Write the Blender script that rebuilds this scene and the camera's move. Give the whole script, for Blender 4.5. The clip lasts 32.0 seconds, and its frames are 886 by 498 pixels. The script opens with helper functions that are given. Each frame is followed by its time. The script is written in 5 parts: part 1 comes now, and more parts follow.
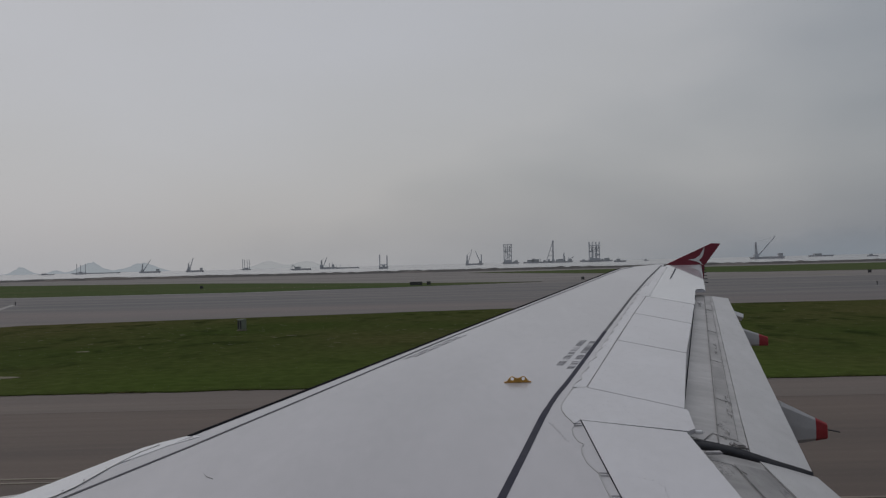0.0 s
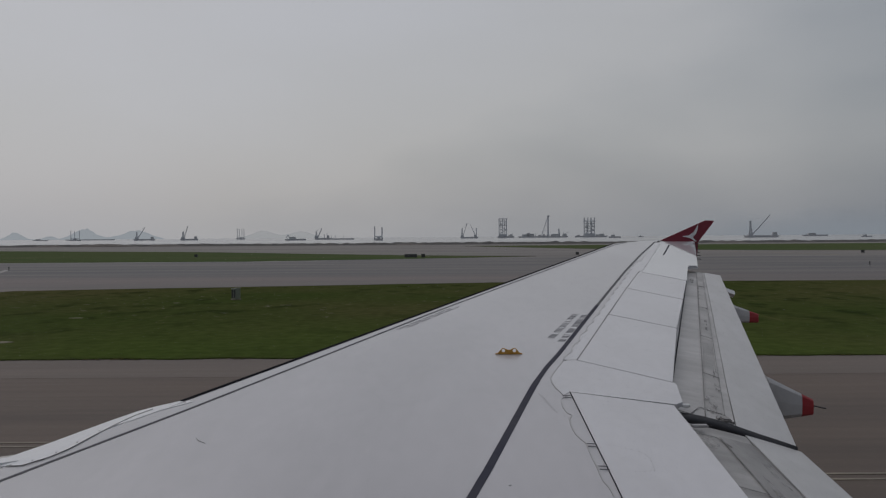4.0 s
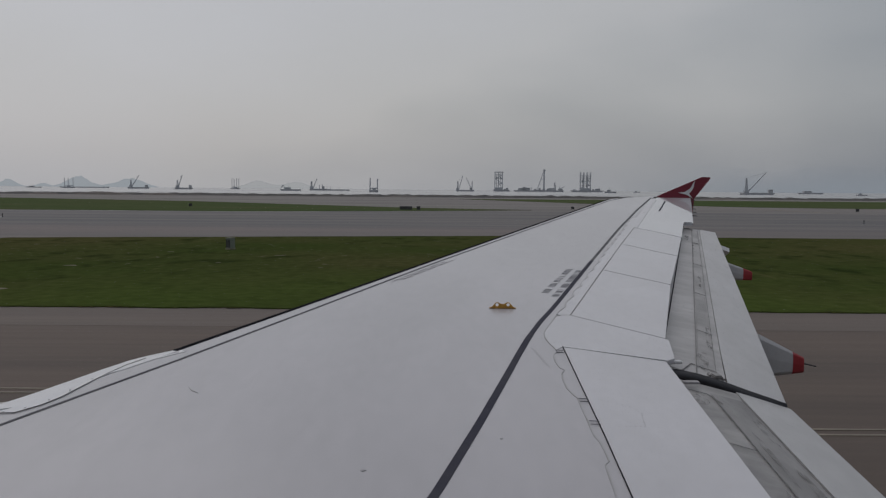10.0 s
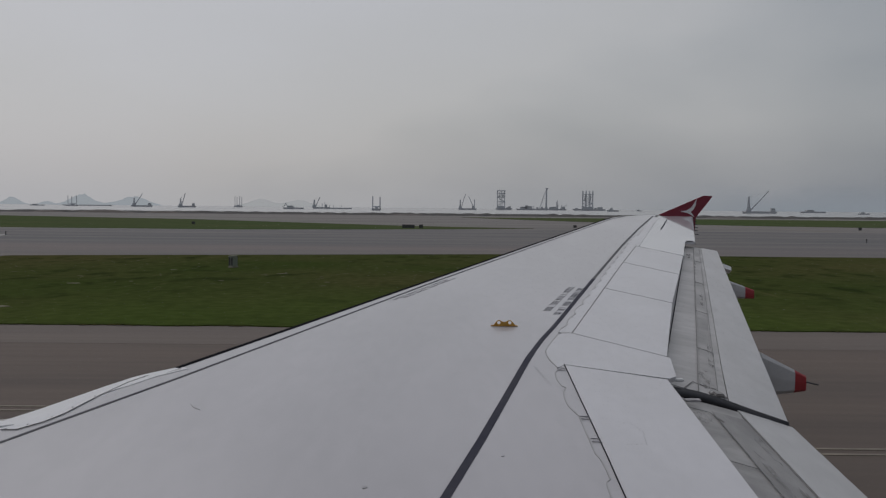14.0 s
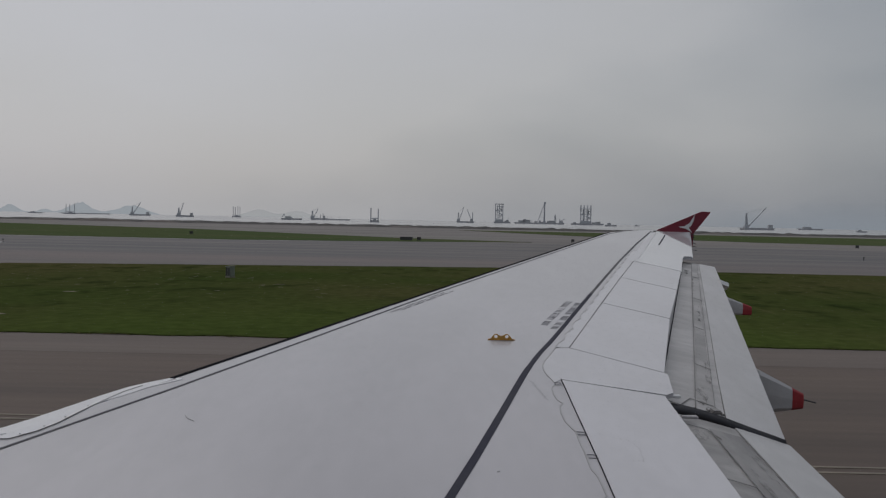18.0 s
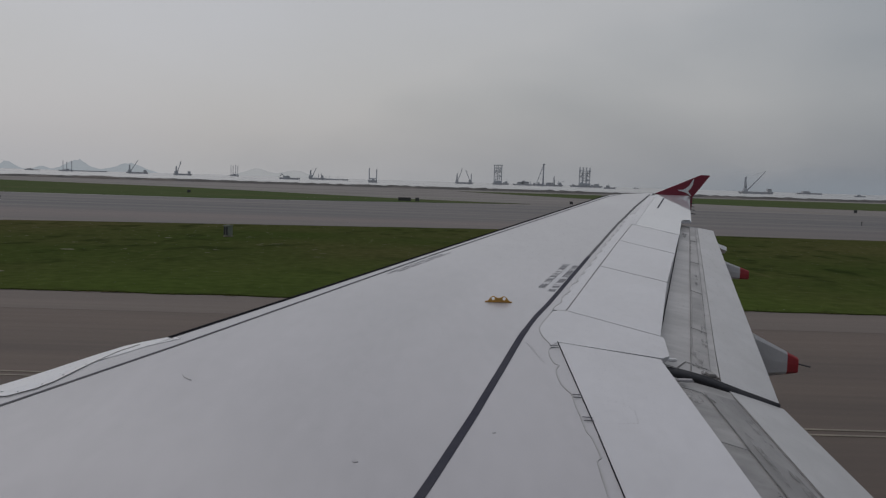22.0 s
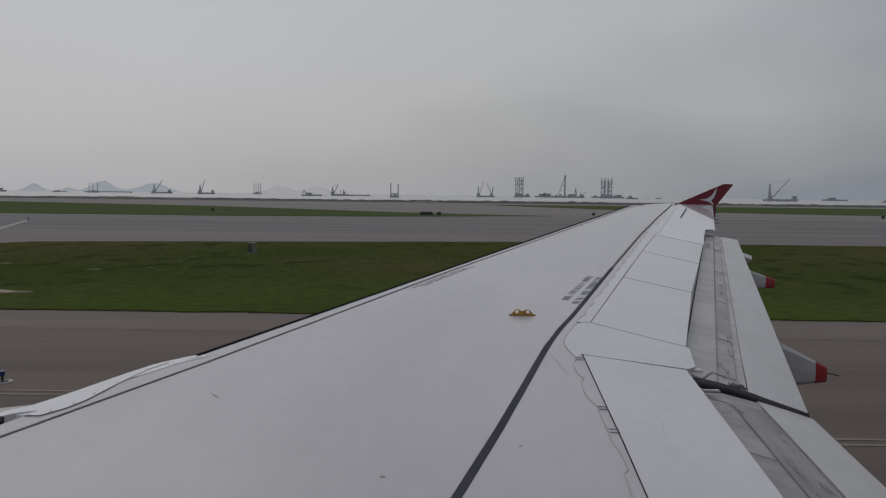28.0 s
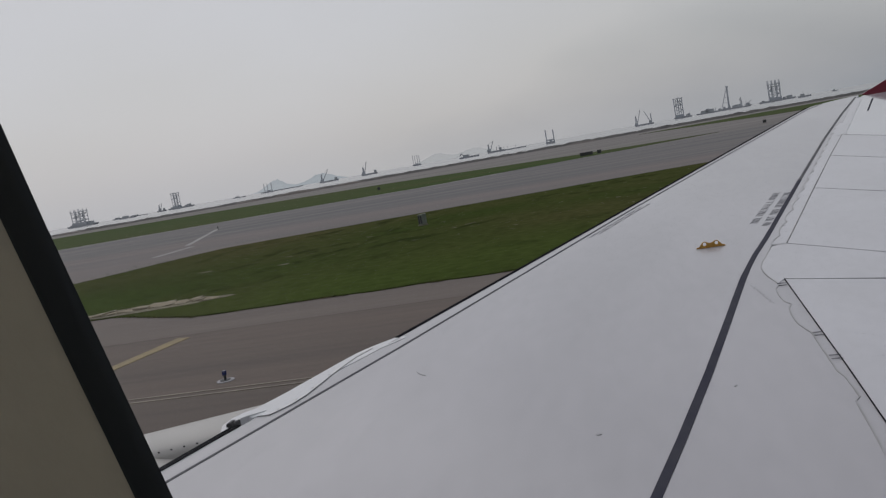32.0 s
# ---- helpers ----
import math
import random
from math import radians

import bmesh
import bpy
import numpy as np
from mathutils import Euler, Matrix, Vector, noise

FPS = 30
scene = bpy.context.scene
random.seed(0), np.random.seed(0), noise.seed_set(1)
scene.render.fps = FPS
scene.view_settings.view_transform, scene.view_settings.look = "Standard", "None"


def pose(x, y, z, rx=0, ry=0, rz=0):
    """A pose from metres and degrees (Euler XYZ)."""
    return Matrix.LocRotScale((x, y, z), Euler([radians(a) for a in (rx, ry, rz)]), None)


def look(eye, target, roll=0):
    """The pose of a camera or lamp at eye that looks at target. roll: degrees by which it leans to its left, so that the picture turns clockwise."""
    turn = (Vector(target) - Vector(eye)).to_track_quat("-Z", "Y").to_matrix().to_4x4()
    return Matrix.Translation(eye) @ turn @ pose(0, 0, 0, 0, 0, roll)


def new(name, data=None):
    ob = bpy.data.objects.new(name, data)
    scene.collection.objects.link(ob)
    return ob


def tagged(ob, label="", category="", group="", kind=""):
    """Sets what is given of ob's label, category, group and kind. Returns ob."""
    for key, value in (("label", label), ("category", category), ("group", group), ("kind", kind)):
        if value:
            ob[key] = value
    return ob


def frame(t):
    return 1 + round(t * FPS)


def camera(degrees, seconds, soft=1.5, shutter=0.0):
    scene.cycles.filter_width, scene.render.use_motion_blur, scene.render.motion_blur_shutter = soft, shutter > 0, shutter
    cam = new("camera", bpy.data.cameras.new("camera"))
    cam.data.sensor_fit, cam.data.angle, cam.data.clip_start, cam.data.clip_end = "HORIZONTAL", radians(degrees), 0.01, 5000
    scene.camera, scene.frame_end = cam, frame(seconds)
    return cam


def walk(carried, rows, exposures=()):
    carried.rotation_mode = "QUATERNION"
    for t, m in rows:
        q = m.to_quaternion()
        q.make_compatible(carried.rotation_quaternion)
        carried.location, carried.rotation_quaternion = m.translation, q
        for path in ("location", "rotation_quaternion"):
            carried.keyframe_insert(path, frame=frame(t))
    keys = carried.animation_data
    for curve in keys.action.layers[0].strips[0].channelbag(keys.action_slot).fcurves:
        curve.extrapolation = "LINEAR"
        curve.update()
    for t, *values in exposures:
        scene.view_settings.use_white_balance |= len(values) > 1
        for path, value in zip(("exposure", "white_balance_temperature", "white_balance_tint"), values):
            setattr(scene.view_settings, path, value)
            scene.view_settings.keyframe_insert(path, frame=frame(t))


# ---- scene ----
# ---- camera ----
cam = camera(56.0, 32.0, soft=1.25)
walk(cam, [
    (0, pose(-0.010, 0.010, 4.612, 90.98, 1.41, 0.52)),
    (0.5, pose(-0.010, 0.017, 4.608, 91.09, 1.17, 0.49)),
    (1, pose(-0.007, 0.021, 4.609, 91.18, 1.07, 0.47)),
    (1.5, pose(-0.006, 0.017, 4.610, 91.22, 0.74, 0.38)),
    (2, pose(-0.004, 0.028, 4.600, 91.21, 0.54, 0.24)),
    (2.5, pose(-0.007, 0.007, 4.607, 90.93, 0.46, 0.15)),
    (3, pose(-0.004, 0.019, 4.606, 90.33, 0.38, 0.12)),
    (3.5, pose(0.000, -0.015, 4.600, 89.65, 0.33, 0.15)),
    (5.5, pose(-0.004, -0.001, 4.605, 87.74, 0.68, 0.30)),
    (6, pose(0.002, -0.018, 4.599, 87.14, 0.54, 0.36)),
    (6.5, pose(-0.006, -0.015, 4.610, 86.86, -0.31, 0.15)),
    (7, pose(0.009, 0.005, 4.595, 86.99, -0.21, 0.11)),
    (7.5, pose(0.002, -0.003, 4.602, 86.83, -0.22, 0.06)),
    (8, pose(0.003, 0.001, 4.594, 86.78, -0.59, -0.02)),
    (8.5, pose(0.006, -0.002, 4.603, 86.05, -0.48, -0.03)),
    (9, pose(0.009, -0.003, 4.587, 86.23, -0.82, -0.10)),
    (9.5, pose(0.007, -0.005, 4.599, 85.38, -0.49, -0.06)),
    (10, pose(0.000, 0.023, 4.604, 85.86, -0.48, -0.13)),
    (10.5, pose(-0.001, 0.001, 4.599, 86.68, -0.62, -0.09)),
    (11, pose(-0.002, -0.001, 4.600, 86.56, -0.59, -0.11)),
    (11.5, pose(0.007, 0.003, 4.599, 86.45, -0.45, -0.07)),
    (12, pose(-0.005, -0.010, 4.604, 86.66, -0.45, -0.08)),
    (12.5, pose(0.000, 0.001, 4.606, 86.87, -0.42, -0.04)),
    (13, pose(-0.000, 0.000, 4.600, 87.11, -0.40, -0.00)),
    (13.5, pose(-0.003, -0.000, 4.603, 87.12, -0.58, 0.02)),
    (14, pose(0.004, -0.002, 4.602, 87.12, -0.54, 0.04)),
    (14.5, pose(0.006, 0.003, 4.603, 87.05, -0.56, 0.03)),
    (16.5, pose(-0.002, -0.011, 4.605, 86.99, -0.75, -0.03)),
    (17, pose(0.001, 0.003, 4.606, 87.12, -0.70, -0.05)),
    (17.5, pose(-0.007, -0.009, 4.610, 87.50, -0.78, -0.11)),
    (18, pose(0.003, 0.014, 4.603, 87.99, -1.24, -0.09)),
    (18.5, pose(0.005, -0.002, 4.603, 87.47, -1.22, -0.14)),
    (19, pose(0.005, 0.002, 4.611, 86.60, -1.13, -0.08)),
    (19.5, pose(0.005, 0.015, 4.602, 86.27, -1.04, -0.08)),
    (20, pose(0.009, -0.023, 4.608, 85.46, -1.10, 0.01)),
    (20.5, pose(0.007, -0.001, 4.609, 84.36, -1.64, -0.04)),
    (21, pose(-0.005, 0.013, 4.611, 84.59, -2.40, -0.41)),
    (21.5, pose(0.004, 0.003, 4.608, 86.22, -1.73, -0.19)),
    (22, pose(0.004, 0.034, 4.608, 85.31, -1.77, -0.19)),
    (22.5, pose(0.006, 0.042, 4.603, 86.47, -1.47, -0.06)),
    (23, pose(-0.007, 0.007, 4.604, 87.05, -1.56, -0.14)),
    (23.5, pose(-0.005, -0.001, 4.607, 87.31, -1.03, 0.00)),
    (24, pose(-0.001, -0.009, 4.613, 87.44, -0.78, 0.06)),
    (24.5, pose(-0.007, -0.015, 4.611, 87.42, -0.95, 0.02)),
    (25, pose(-0.001, -0.006, 4.604, 87.21, -0.77, 0.06)),
    (25.5, pose(0.000, 0.001, 4.601, 86.57, -0.20, 0.21)),
    (27.5, pose(-0.002, -0.004, 4.610, 86.32, 0.20, 0.78)),
    (28, pose(0.002, 0.004, 4.614, 86.23, -0.64, 1.28)),
    (28.1, pose(-0.006, -0.042, 4.635, 85.94, -0.58, 1.72)),
    (28.2, pose(0.014, -0.092, 4.655, 86.34, 0.30, 5.56)),
    (28.3, pose(0.013, -0.094, 4.667, 86.20, 0.18, 8.08)),
    (28.4, pose(-0.008, -0.053, 4.634, 85.99, 0.31, 9.91)),
    (28.5, pose(-0.048, 0.012, 4.617, 86.28, -0.75, 11.04)),
    (28.6, pose(-0.030, -0.013, 4.634, 84.43, -0.49, 11.30)),
    (28.8, pose(-0.020, -0.039, 4.660, 84.14, -0.74, 11.41)),
    (29, pose(-0.007, -0.030, 4.637, 84.34, -0.70, 10.85)),
    (29.5, pose(-0.033, 0.005, 4.622, 82.55, -0.14, 11.68)),
    (30, pose(-0.006, -0.027, 4.634, 79.78, 0.92, 10.58)),
    (30.5, pose(-0.014, -0.012, 4.627, 79.11, 2.43, 10.38)),
    (31, pose(-0.032, -0.006, 4.659, 80.55, 6.33, 12.56)),
    (31.5, pose(-0.027, -0.007, 4.664, 80.91, 10.95, 11.50)),
    (32, pose(-0.043, 0.011, 4.680, 83.83, 10.16, 12.00)),
], [(0, -0.07), (3.5, -0.07), (5.5, -0.14), (8.3, -0.14), (9, 0.0), (28.2, 0.0), (29, 0.09), (30, 0.09), (31, 0.17), (32, 0.20)])

# ---- world and sun: a thick overcast, brighter towards the nose ----
SUN_ELEVATION, SUN_TURN = radians(52), radians(-38)
world = bpy.data.worlds.new("overcast_sky")
scene.world = world
world.use_nodes = True
wn, wl = world.node_tree.nodes, world.node_tree.links
wn.clear()
sky = wn.new("ShaderNodeTexSky")
sky.sky_type, sky.sun_disc = "NISHITA", False
sky.sun_elevation, sky.sun_rotation = SUN_ELEVATION, SUN_TURN
sky.air_density, sky.dust_density = 1.5, 4.0
clear = wn.new("ShaderNodeBackground")
clear.inputs["Strength"].default_value = 0.012
wl.new(sky.outputs["Color"], clear.inputs["Color"])
where = wn.new("ShaderNodeTexCoord")
toward = wn.new("ShaderNodeVectorMath")
toward.operation = "DOT_PRODUCT"
wl.new(where.outputs["Generated"], toward.inputs[0])
toward.inputs[1].default_value = (-0.55, 0.35, 0.76)
cloud_map = wn.new("ShaderNodeMapping")
cloud_map.inputs["Scale"].default_value = (1.0, 1.0, 2.6)
wl.new(where.outputs["Generated"], cloud_map.inputs["Vector"])
cloud = wn.new("ShaderNodeTexNoise")
cloud.inputs["Scale"].default_value, cloud.inputs["Detail"].default_value = 2.2, 4.0
cloud.inputs["Roughness"].default_value = 0.45
wl.new(cloud_map.outputs["Vector"], cloud.inputs["Vector"])
sway = wn.new("ShaderNodeMath")
sway.operation = "MULTIPLY_ADD"
sway.inputs[1].default_value, sway.inputs[2].default_value = 0.66, -0.33
wl.new(cloud.outputs["Fac"], sway.inputs[0])
total = wn.new("ShaderNodeMath")
total.operation = "ADD"
wl.new(toward.outputs["Value"], total.inputs[0])
wl.new(sway.outputs["Value"], total.inputs[1])
ramp = wn.new("ShaderNodeValToRGB")
ramp.color_ramp.elements[0].position, ramp.color_ramp.elements[0].color = 0.0, (0.185, 0.205, 0.234, 1)
ramp.color_ramp.elements[1].position, ramp.color_ramp.elements[1].color = 1.0, (0.446, 0.452, 0.498, 1)
mid = ramp.color_ramp.elements.new(0.42)
mid.color = (0.388, 0.388, 0.402, 1)
wl.new(total.outputs["Value"], ramp.inputs["Fac"])
cover = wn.new("ShaderNodeBackground")
cover.inputs["Strength"].default_value = 1.0
wl.new(ramp.outputs["Color"], cover.inputs["Color"])
both = wn.new("ShaderNodeAddShader")
wl.new(clear.outputs[0], both.inputs[0])
wl.new(cover.outputs[0], both.inputs[1])
wout = wn.new("ShaderNodeOutputWorld")
wl.new(both.outputs[0], wout.inputs["Surface"])

sun_data = bpy.data.lights.new("sun", "SUN")
sun_data.energy, sun_data.angle, sun_data.color = 0.22, radians(60), (1.0, 0.98, 0.96)
sun = new("sun", sun_data)
sun.matrix_world = look((-300, 380, 620), (0, 0, 0))


# ---- materials ----
def material(name, base, rough=0.6, metal=0.0, second=None, scale=1.0, stretch=(1, 1, 1), amount=0.5,
             grain=0.12, grain_scale=30.0, bump=0.0, coat=0.0, spec=0.5, contrast=(0.35, 0.65)):
    """A painted, grown or paved surface: two colours in large patches, fine grain on top."""
    m = bpy.data.materials.new(name)
    m.use_nodes = True
    n, l = m.node_tree.nodes, m.node_tree.links
    b = n["Principled BSDF"]
    b.inputs["Roughness"].default_value, b.inputs["Metallic"].default_value = rough, metal
    b.inputs["Coat Weight"].default_value, b.inputs["Coat Roughness"].default_value = coat, 0.16
    b.inputs["Specular IOR Level"].default_value = spec
    co = n.new("ShaderNodeTexCoord")
    mp = n.new("ShaderNodeMapping")
    mp.inputs["Scale"].default_value = stretch
    l.new(co.outputs["Object"], mp.inputs["Vector"])
    big = n.new("ShaderNodeTexNoise")
    big.inputs["Scale"].default_value, big.inputs["Detail"].default_value = scale, 6.0
    l.new(mp.outputs["Vector"], big.inputs["Vector"])
    rg = n.new("ShaderNodeMapRange")
    rg.inputs["From Min"].default_value, rg.inputs["From Max"].default_value = contrast
    rg.inputs["To Max"].default_value = amount
    l.new(big.outputs["Fac"], rg.inputs["Value"])
    mix = n.new("ShaderNodeMix")
    mix.data_type = "RGBA"
    mix.inputs["A"].default_value = (*base, 1)
    mix.inputs["B"].default_value = (*(second or [c * 0.8 for c in base]), 1)
    l.new(rg.outputs["Result"], mix.inputs["Factor"])
    fine = n.new("ShaderNodeTexNoise")
    fine.inputs["Scale"].default_value, fine.inputs["Detail"].default_value = grain_scale, 4.0
    l.new(mp.outputs["Vector"], fine.inputs["Vector"])
    fr = n.new("ShaderNodeMapRange")
    fr.inputs["From Min"].default_value, fr.inputs["From Max"].default_value = 0.3, 0.7
    fr.inputs["To Min"].default_value, fr.inputs["To Max"].default_value = 1 - grain, 1 + grain
    l.new(fine.outputs["Fac"], fr.inputs["Value"])
    mul = n.new("ShaderNodeMix")
    mul.data_type, mul.blend_type = "RGBA", "MULTIPLY"
    mul.inputs["Factor"].default_value = 1.0
    l.new(mix.outputs["Result"], mul.inputs["A"])
    l.new(fr.outputs["Result"], mul.inputs["B"])
    l.new(mul.outputs["Result"], b.inputs["Base Color"])
    if bump:
        bp = n.new("ShaderNodeBump")
        bp.inputs["Strength"].default_value, bp.inputs["Distance"].default_value = bump, 0.02
        l.new(fine.outputs["Fac"], bp.inputs["Height"])
        l.new(bp.outputs["Normal"], b.inputs["Normal"])
    return m


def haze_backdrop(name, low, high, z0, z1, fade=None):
    """Distance with its mist painted as glowing colour: it fades into the sky with height."""
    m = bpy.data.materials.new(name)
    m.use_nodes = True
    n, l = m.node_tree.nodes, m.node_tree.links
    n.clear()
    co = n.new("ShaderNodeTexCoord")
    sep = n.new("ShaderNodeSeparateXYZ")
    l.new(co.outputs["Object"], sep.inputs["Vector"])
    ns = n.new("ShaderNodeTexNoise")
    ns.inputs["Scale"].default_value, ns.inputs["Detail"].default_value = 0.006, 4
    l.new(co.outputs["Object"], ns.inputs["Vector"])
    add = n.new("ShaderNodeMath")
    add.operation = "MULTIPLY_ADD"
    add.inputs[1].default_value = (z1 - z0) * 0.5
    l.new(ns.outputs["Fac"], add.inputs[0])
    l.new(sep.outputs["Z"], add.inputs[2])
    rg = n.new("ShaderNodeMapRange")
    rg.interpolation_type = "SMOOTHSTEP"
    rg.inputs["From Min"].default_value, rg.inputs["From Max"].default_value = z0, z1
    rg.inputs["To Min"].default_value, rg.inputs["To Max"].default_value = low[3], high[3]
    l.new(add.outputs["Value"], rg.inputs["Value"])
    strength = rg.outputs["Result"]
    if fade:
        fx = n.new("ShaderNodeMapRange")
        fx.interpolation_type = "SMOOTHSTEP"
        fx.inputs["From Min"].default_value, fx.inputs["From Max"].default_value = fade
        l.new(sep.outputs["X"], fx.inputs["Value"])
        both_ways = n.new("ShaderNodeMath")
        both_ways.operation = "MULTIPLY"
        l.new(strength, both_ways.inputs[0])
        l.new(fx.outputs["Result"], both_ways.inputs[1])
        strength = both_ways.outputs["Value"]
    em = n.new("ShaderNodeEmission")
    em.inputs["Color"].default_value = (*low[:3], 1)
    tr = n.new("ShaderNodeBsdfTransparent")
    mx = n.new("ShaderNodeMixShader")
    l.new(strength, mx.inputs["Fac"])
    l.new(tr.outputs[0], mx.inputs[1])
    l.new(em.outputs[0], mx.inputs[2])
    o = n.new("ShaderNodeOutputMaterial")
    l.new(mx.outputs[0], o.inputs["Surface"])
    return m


WHITE = material("white_wing_paint", (0.502, 0.487, 0.505), 0.34, second=(0.438, 0.426, 0.440), scale=0.8, stretch=(1, 0.3, 1), amount=0.95, contrast=(0.38, 0.62),
                 grain=0.03, grain_scale=14, coat=0.7, spec=0.15)
PANEL = material("white_panel_paint", (0.61, 0.602, 0.626), 0.36, second=(0.535, 0.527, 0.543), scale=1.6, stretch=(1, 0.5, 1), amount=0.6,
                 grain=0.03, grain_scale=16, coat=0.6)
# Shinier coat for the aileron alone, so the fence's reflection shows there.
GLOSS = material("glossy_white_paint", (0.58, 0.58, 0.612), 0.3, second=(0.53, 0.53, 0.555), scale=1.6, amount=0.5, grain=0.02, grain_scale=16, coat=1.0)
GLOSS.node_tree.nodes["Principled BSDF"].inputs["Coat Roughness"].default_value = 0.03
# Unseen skin, greyed down to throw less light onto the wing root.
FUSELAGE = material("grey_fuselage_paint", (0.22, 0.22, 0.23), 0.4, second=(0.19, 0.19, 0.20), scale=1.0, amount=0.5, grain=0.03)
BRIGHT = material("clean_white_paint", (0.74, 0.74, 0.75), 0.35, second=(0.66, 0.66, 0.66), scale=3, amount=0.5, grain=0.03, coat=0.1)
FLAP_GREY = material("worn_grey_flap_paint", (0.49, 0.474, 0.465), 0.45, second=(0.335, 0.322, 0.315), scale=1.5, stretch=(0.5, 1.7, 1), amount=0.95, contrast=(0.36, 0.66),
                     grain=0.10, grain_scale=7, coat=0.1)
FLAP_WHITE = material("worn_white_flap_paint", (0.552, 0.541, 0.540), 0.42, second=(0.48, 0.468, 0.458), scale=1.8, stretch=(1, 0.4, 1), amount=0.7,
                      grain=0.05, grain_scale=10, coat=0.2)
FLAP_MID = material("faintly_stained_grey_paint", (0.415, 0.400, 0.390), 0.42, second=(0.255, 0.244, 0.238), scale=2.2, stretch=(0.8, 1.2, 1), amount=0.9, contrast=(0.38, 0.66),
                    grain=0.14, grain_scale=9)
STAIN = material("brown_oil_stain", (0.30, 0.29, 0.28), 0.5, second=(0.16, 0.15, 0.14), scale=6, stretch=(1.5, 0.6, 1), amount=0.9, grain=0.15, grain_scale=20)
noisy = STAIN.node_tree
stain_noise = noisy.nodes.new("ShaderNodeTexNoise")
stain_noise.inputs["Scale"].default_value, stain_noise.inputs["Detail"].default_value = 5.0, 6.0
stain_map = noisy.nodes.new("ShaderNodeMapRange")
stain_map.inputs["From Min"].default_value, stain_map.inputs["From Max"].default_value = 0.44, 0.66
stain_map.inputs["To Max"].default_value = 0.75
stain_co = noisy.nodes.new("ShaderNodeTexCoord")
stain_fit = noisy.nodes.new("ShaderNodeMapping")
stain_fit.inputs["Scale"].default_value = (3.0, 1.0, 1.0)
noisy.links.new(stain_co.outputs["Object"], stain_fit.inputs["Vector"])
noisy.links.new(stain_fit.outputs["Vector"], stain_noise.inputs["Vector"])
noisy.links.new(stain_noise.outputs["Fac"], stain_map.inputs["Value"])
noisy.links.new(stain_map.outputs["Result"], noisy.nodes["Principled BSDF"].inputs["Alpha"])
FINE_JOINT = material("fine_grey_joint", (0.21, 0.205, 0.20), 0.7, second=(0.33, 0.325, 0.32), scale=7, amount=0.8, grain=0.1, spec=0.2)
FLAP_DIRT = material("oil_stained_grey_paint", (0.32, 0.308, 0.302), 0.42, second=(0.205, 0.196, 0.192), scale=2.6, stretch=(2.0, 0.5, 1), amount=0.85,
                     grain=0.12, grain_scale=12)
LINE = material("dark_grey_line_paint", (0.052, 0.052, 0.072), 0.8, second=(0.085, 0.085, 0.095), scale=4, amount=0.5, grain=0.08, spec=0.08)
SEAM = material("grey_joint_sealant", (0.12, 0.12, 0.13), 0.8, second=(0.18, 0.18, 0.18), scale=3, amount=0.6, grain=0.08, spec=0.1)
# Black rubber; also painted shade for gaps between wing parts.
GAP = material("black_rubber_and_gap_shade", (0.010, 0.010, 0.012), 0.95, second=(0.02, 0.02, 0.024), scale=8, amount=0.6, grain=0.1, spec=0.02)
RUBBER = material("dark_rubber_seal", (0.026, 0.026, 0.031), 0.42, second=(0.045, 0.044, 0.05), scale=8, amount=0.6, grain=0.1, spec=0.5)
# Vessel window glass, lightened by painted distance haze.
FAR_WINDOW = material("haze_greyed_glass", (0.24, 0.25, 0.27), 0.4, grain=0.05)
TEXT = material("grey_stencil_letters", (0.385, 0.385, 0.40), 0.75, second=(0.45, 0.45, 0.46), scale=25, amount=0.6, grain=0.08, spec=0.1)
FADED = material("faded_grey_stencil", (0.37, 0.355, 0.365), 0.7, second=(0.46, 0.45, 0.46), scale=30, amount=0.6, grain=0.08)
WAVE = material("beige_sealant_edge", (0.36, 0.35, 0.34), 0.7, second=(0.48, 0.48, 0.49), scale=6, amount=0.7, grain=0.06)
STENCIL = material("grey_stencil_paint", (0.20, 0.20, 0.215), 0.75, second=(0.33, 0.33, 0.34), scale=25, amount=0.6, grain=0.08, spec=0.1)
GOLD = material("yellow_anodised_bracket", (0.58, 0.32, 0.055), 0.4, second=(0.44, 0.23, 0.04), scale=14, amount=0.6, grain=0.08)
RED = material("dark_red_paint", (0.205, 0.016, 0.036), 0.35, second=(0.165, 0.013, 0.029), scale=3, amount=0.5, grain=0.04, coat=0.3)
TIP_RED = material("bright_red_paint", (0.38, 0.028, 0.036), 0.45, second=(0.31, 0.027, 0.032), scale=8, amount=0.5, grain=0.06)
FAIRING = material("grey_fairing_paint", (0.54, 0.535, 0.54), 0.4, second=(0.45, 0.445, 0.45), scale=3, amount=0.5, grain=0.04)
STEEL_DARK = material("dark_steel", (0.05, 0.05, 0.055), 0.5, 0.6, grain=0.1)
NACELLE = material("pale_nacelle_paint", (0.47, 0.45, 0.42), 0.38, second=(0.38, 0.362, 0.335), scale=1.5, amount=0.5, grain=0.03, coat=0.15)
LINING = material("beige_cabin_lining", (0.50, 0.48, 0.43), 0.7, second=(0.45, 0.43, 0.39), scale=5, amount=0.5, grain=0.03, grain_scale=120, bump=0.05)
GASKET = material("dark_window_gasket", (0.016, 0.021, 0.028), 0.6, second=(0.024, 0.029, 0.036), scale=12, amount=0.5, grain=0.06)
CARPET = material("dark_blue_carpet", (0.04, 0.05, 0.08), 0.95, grain=0.15, grain_scale=200)

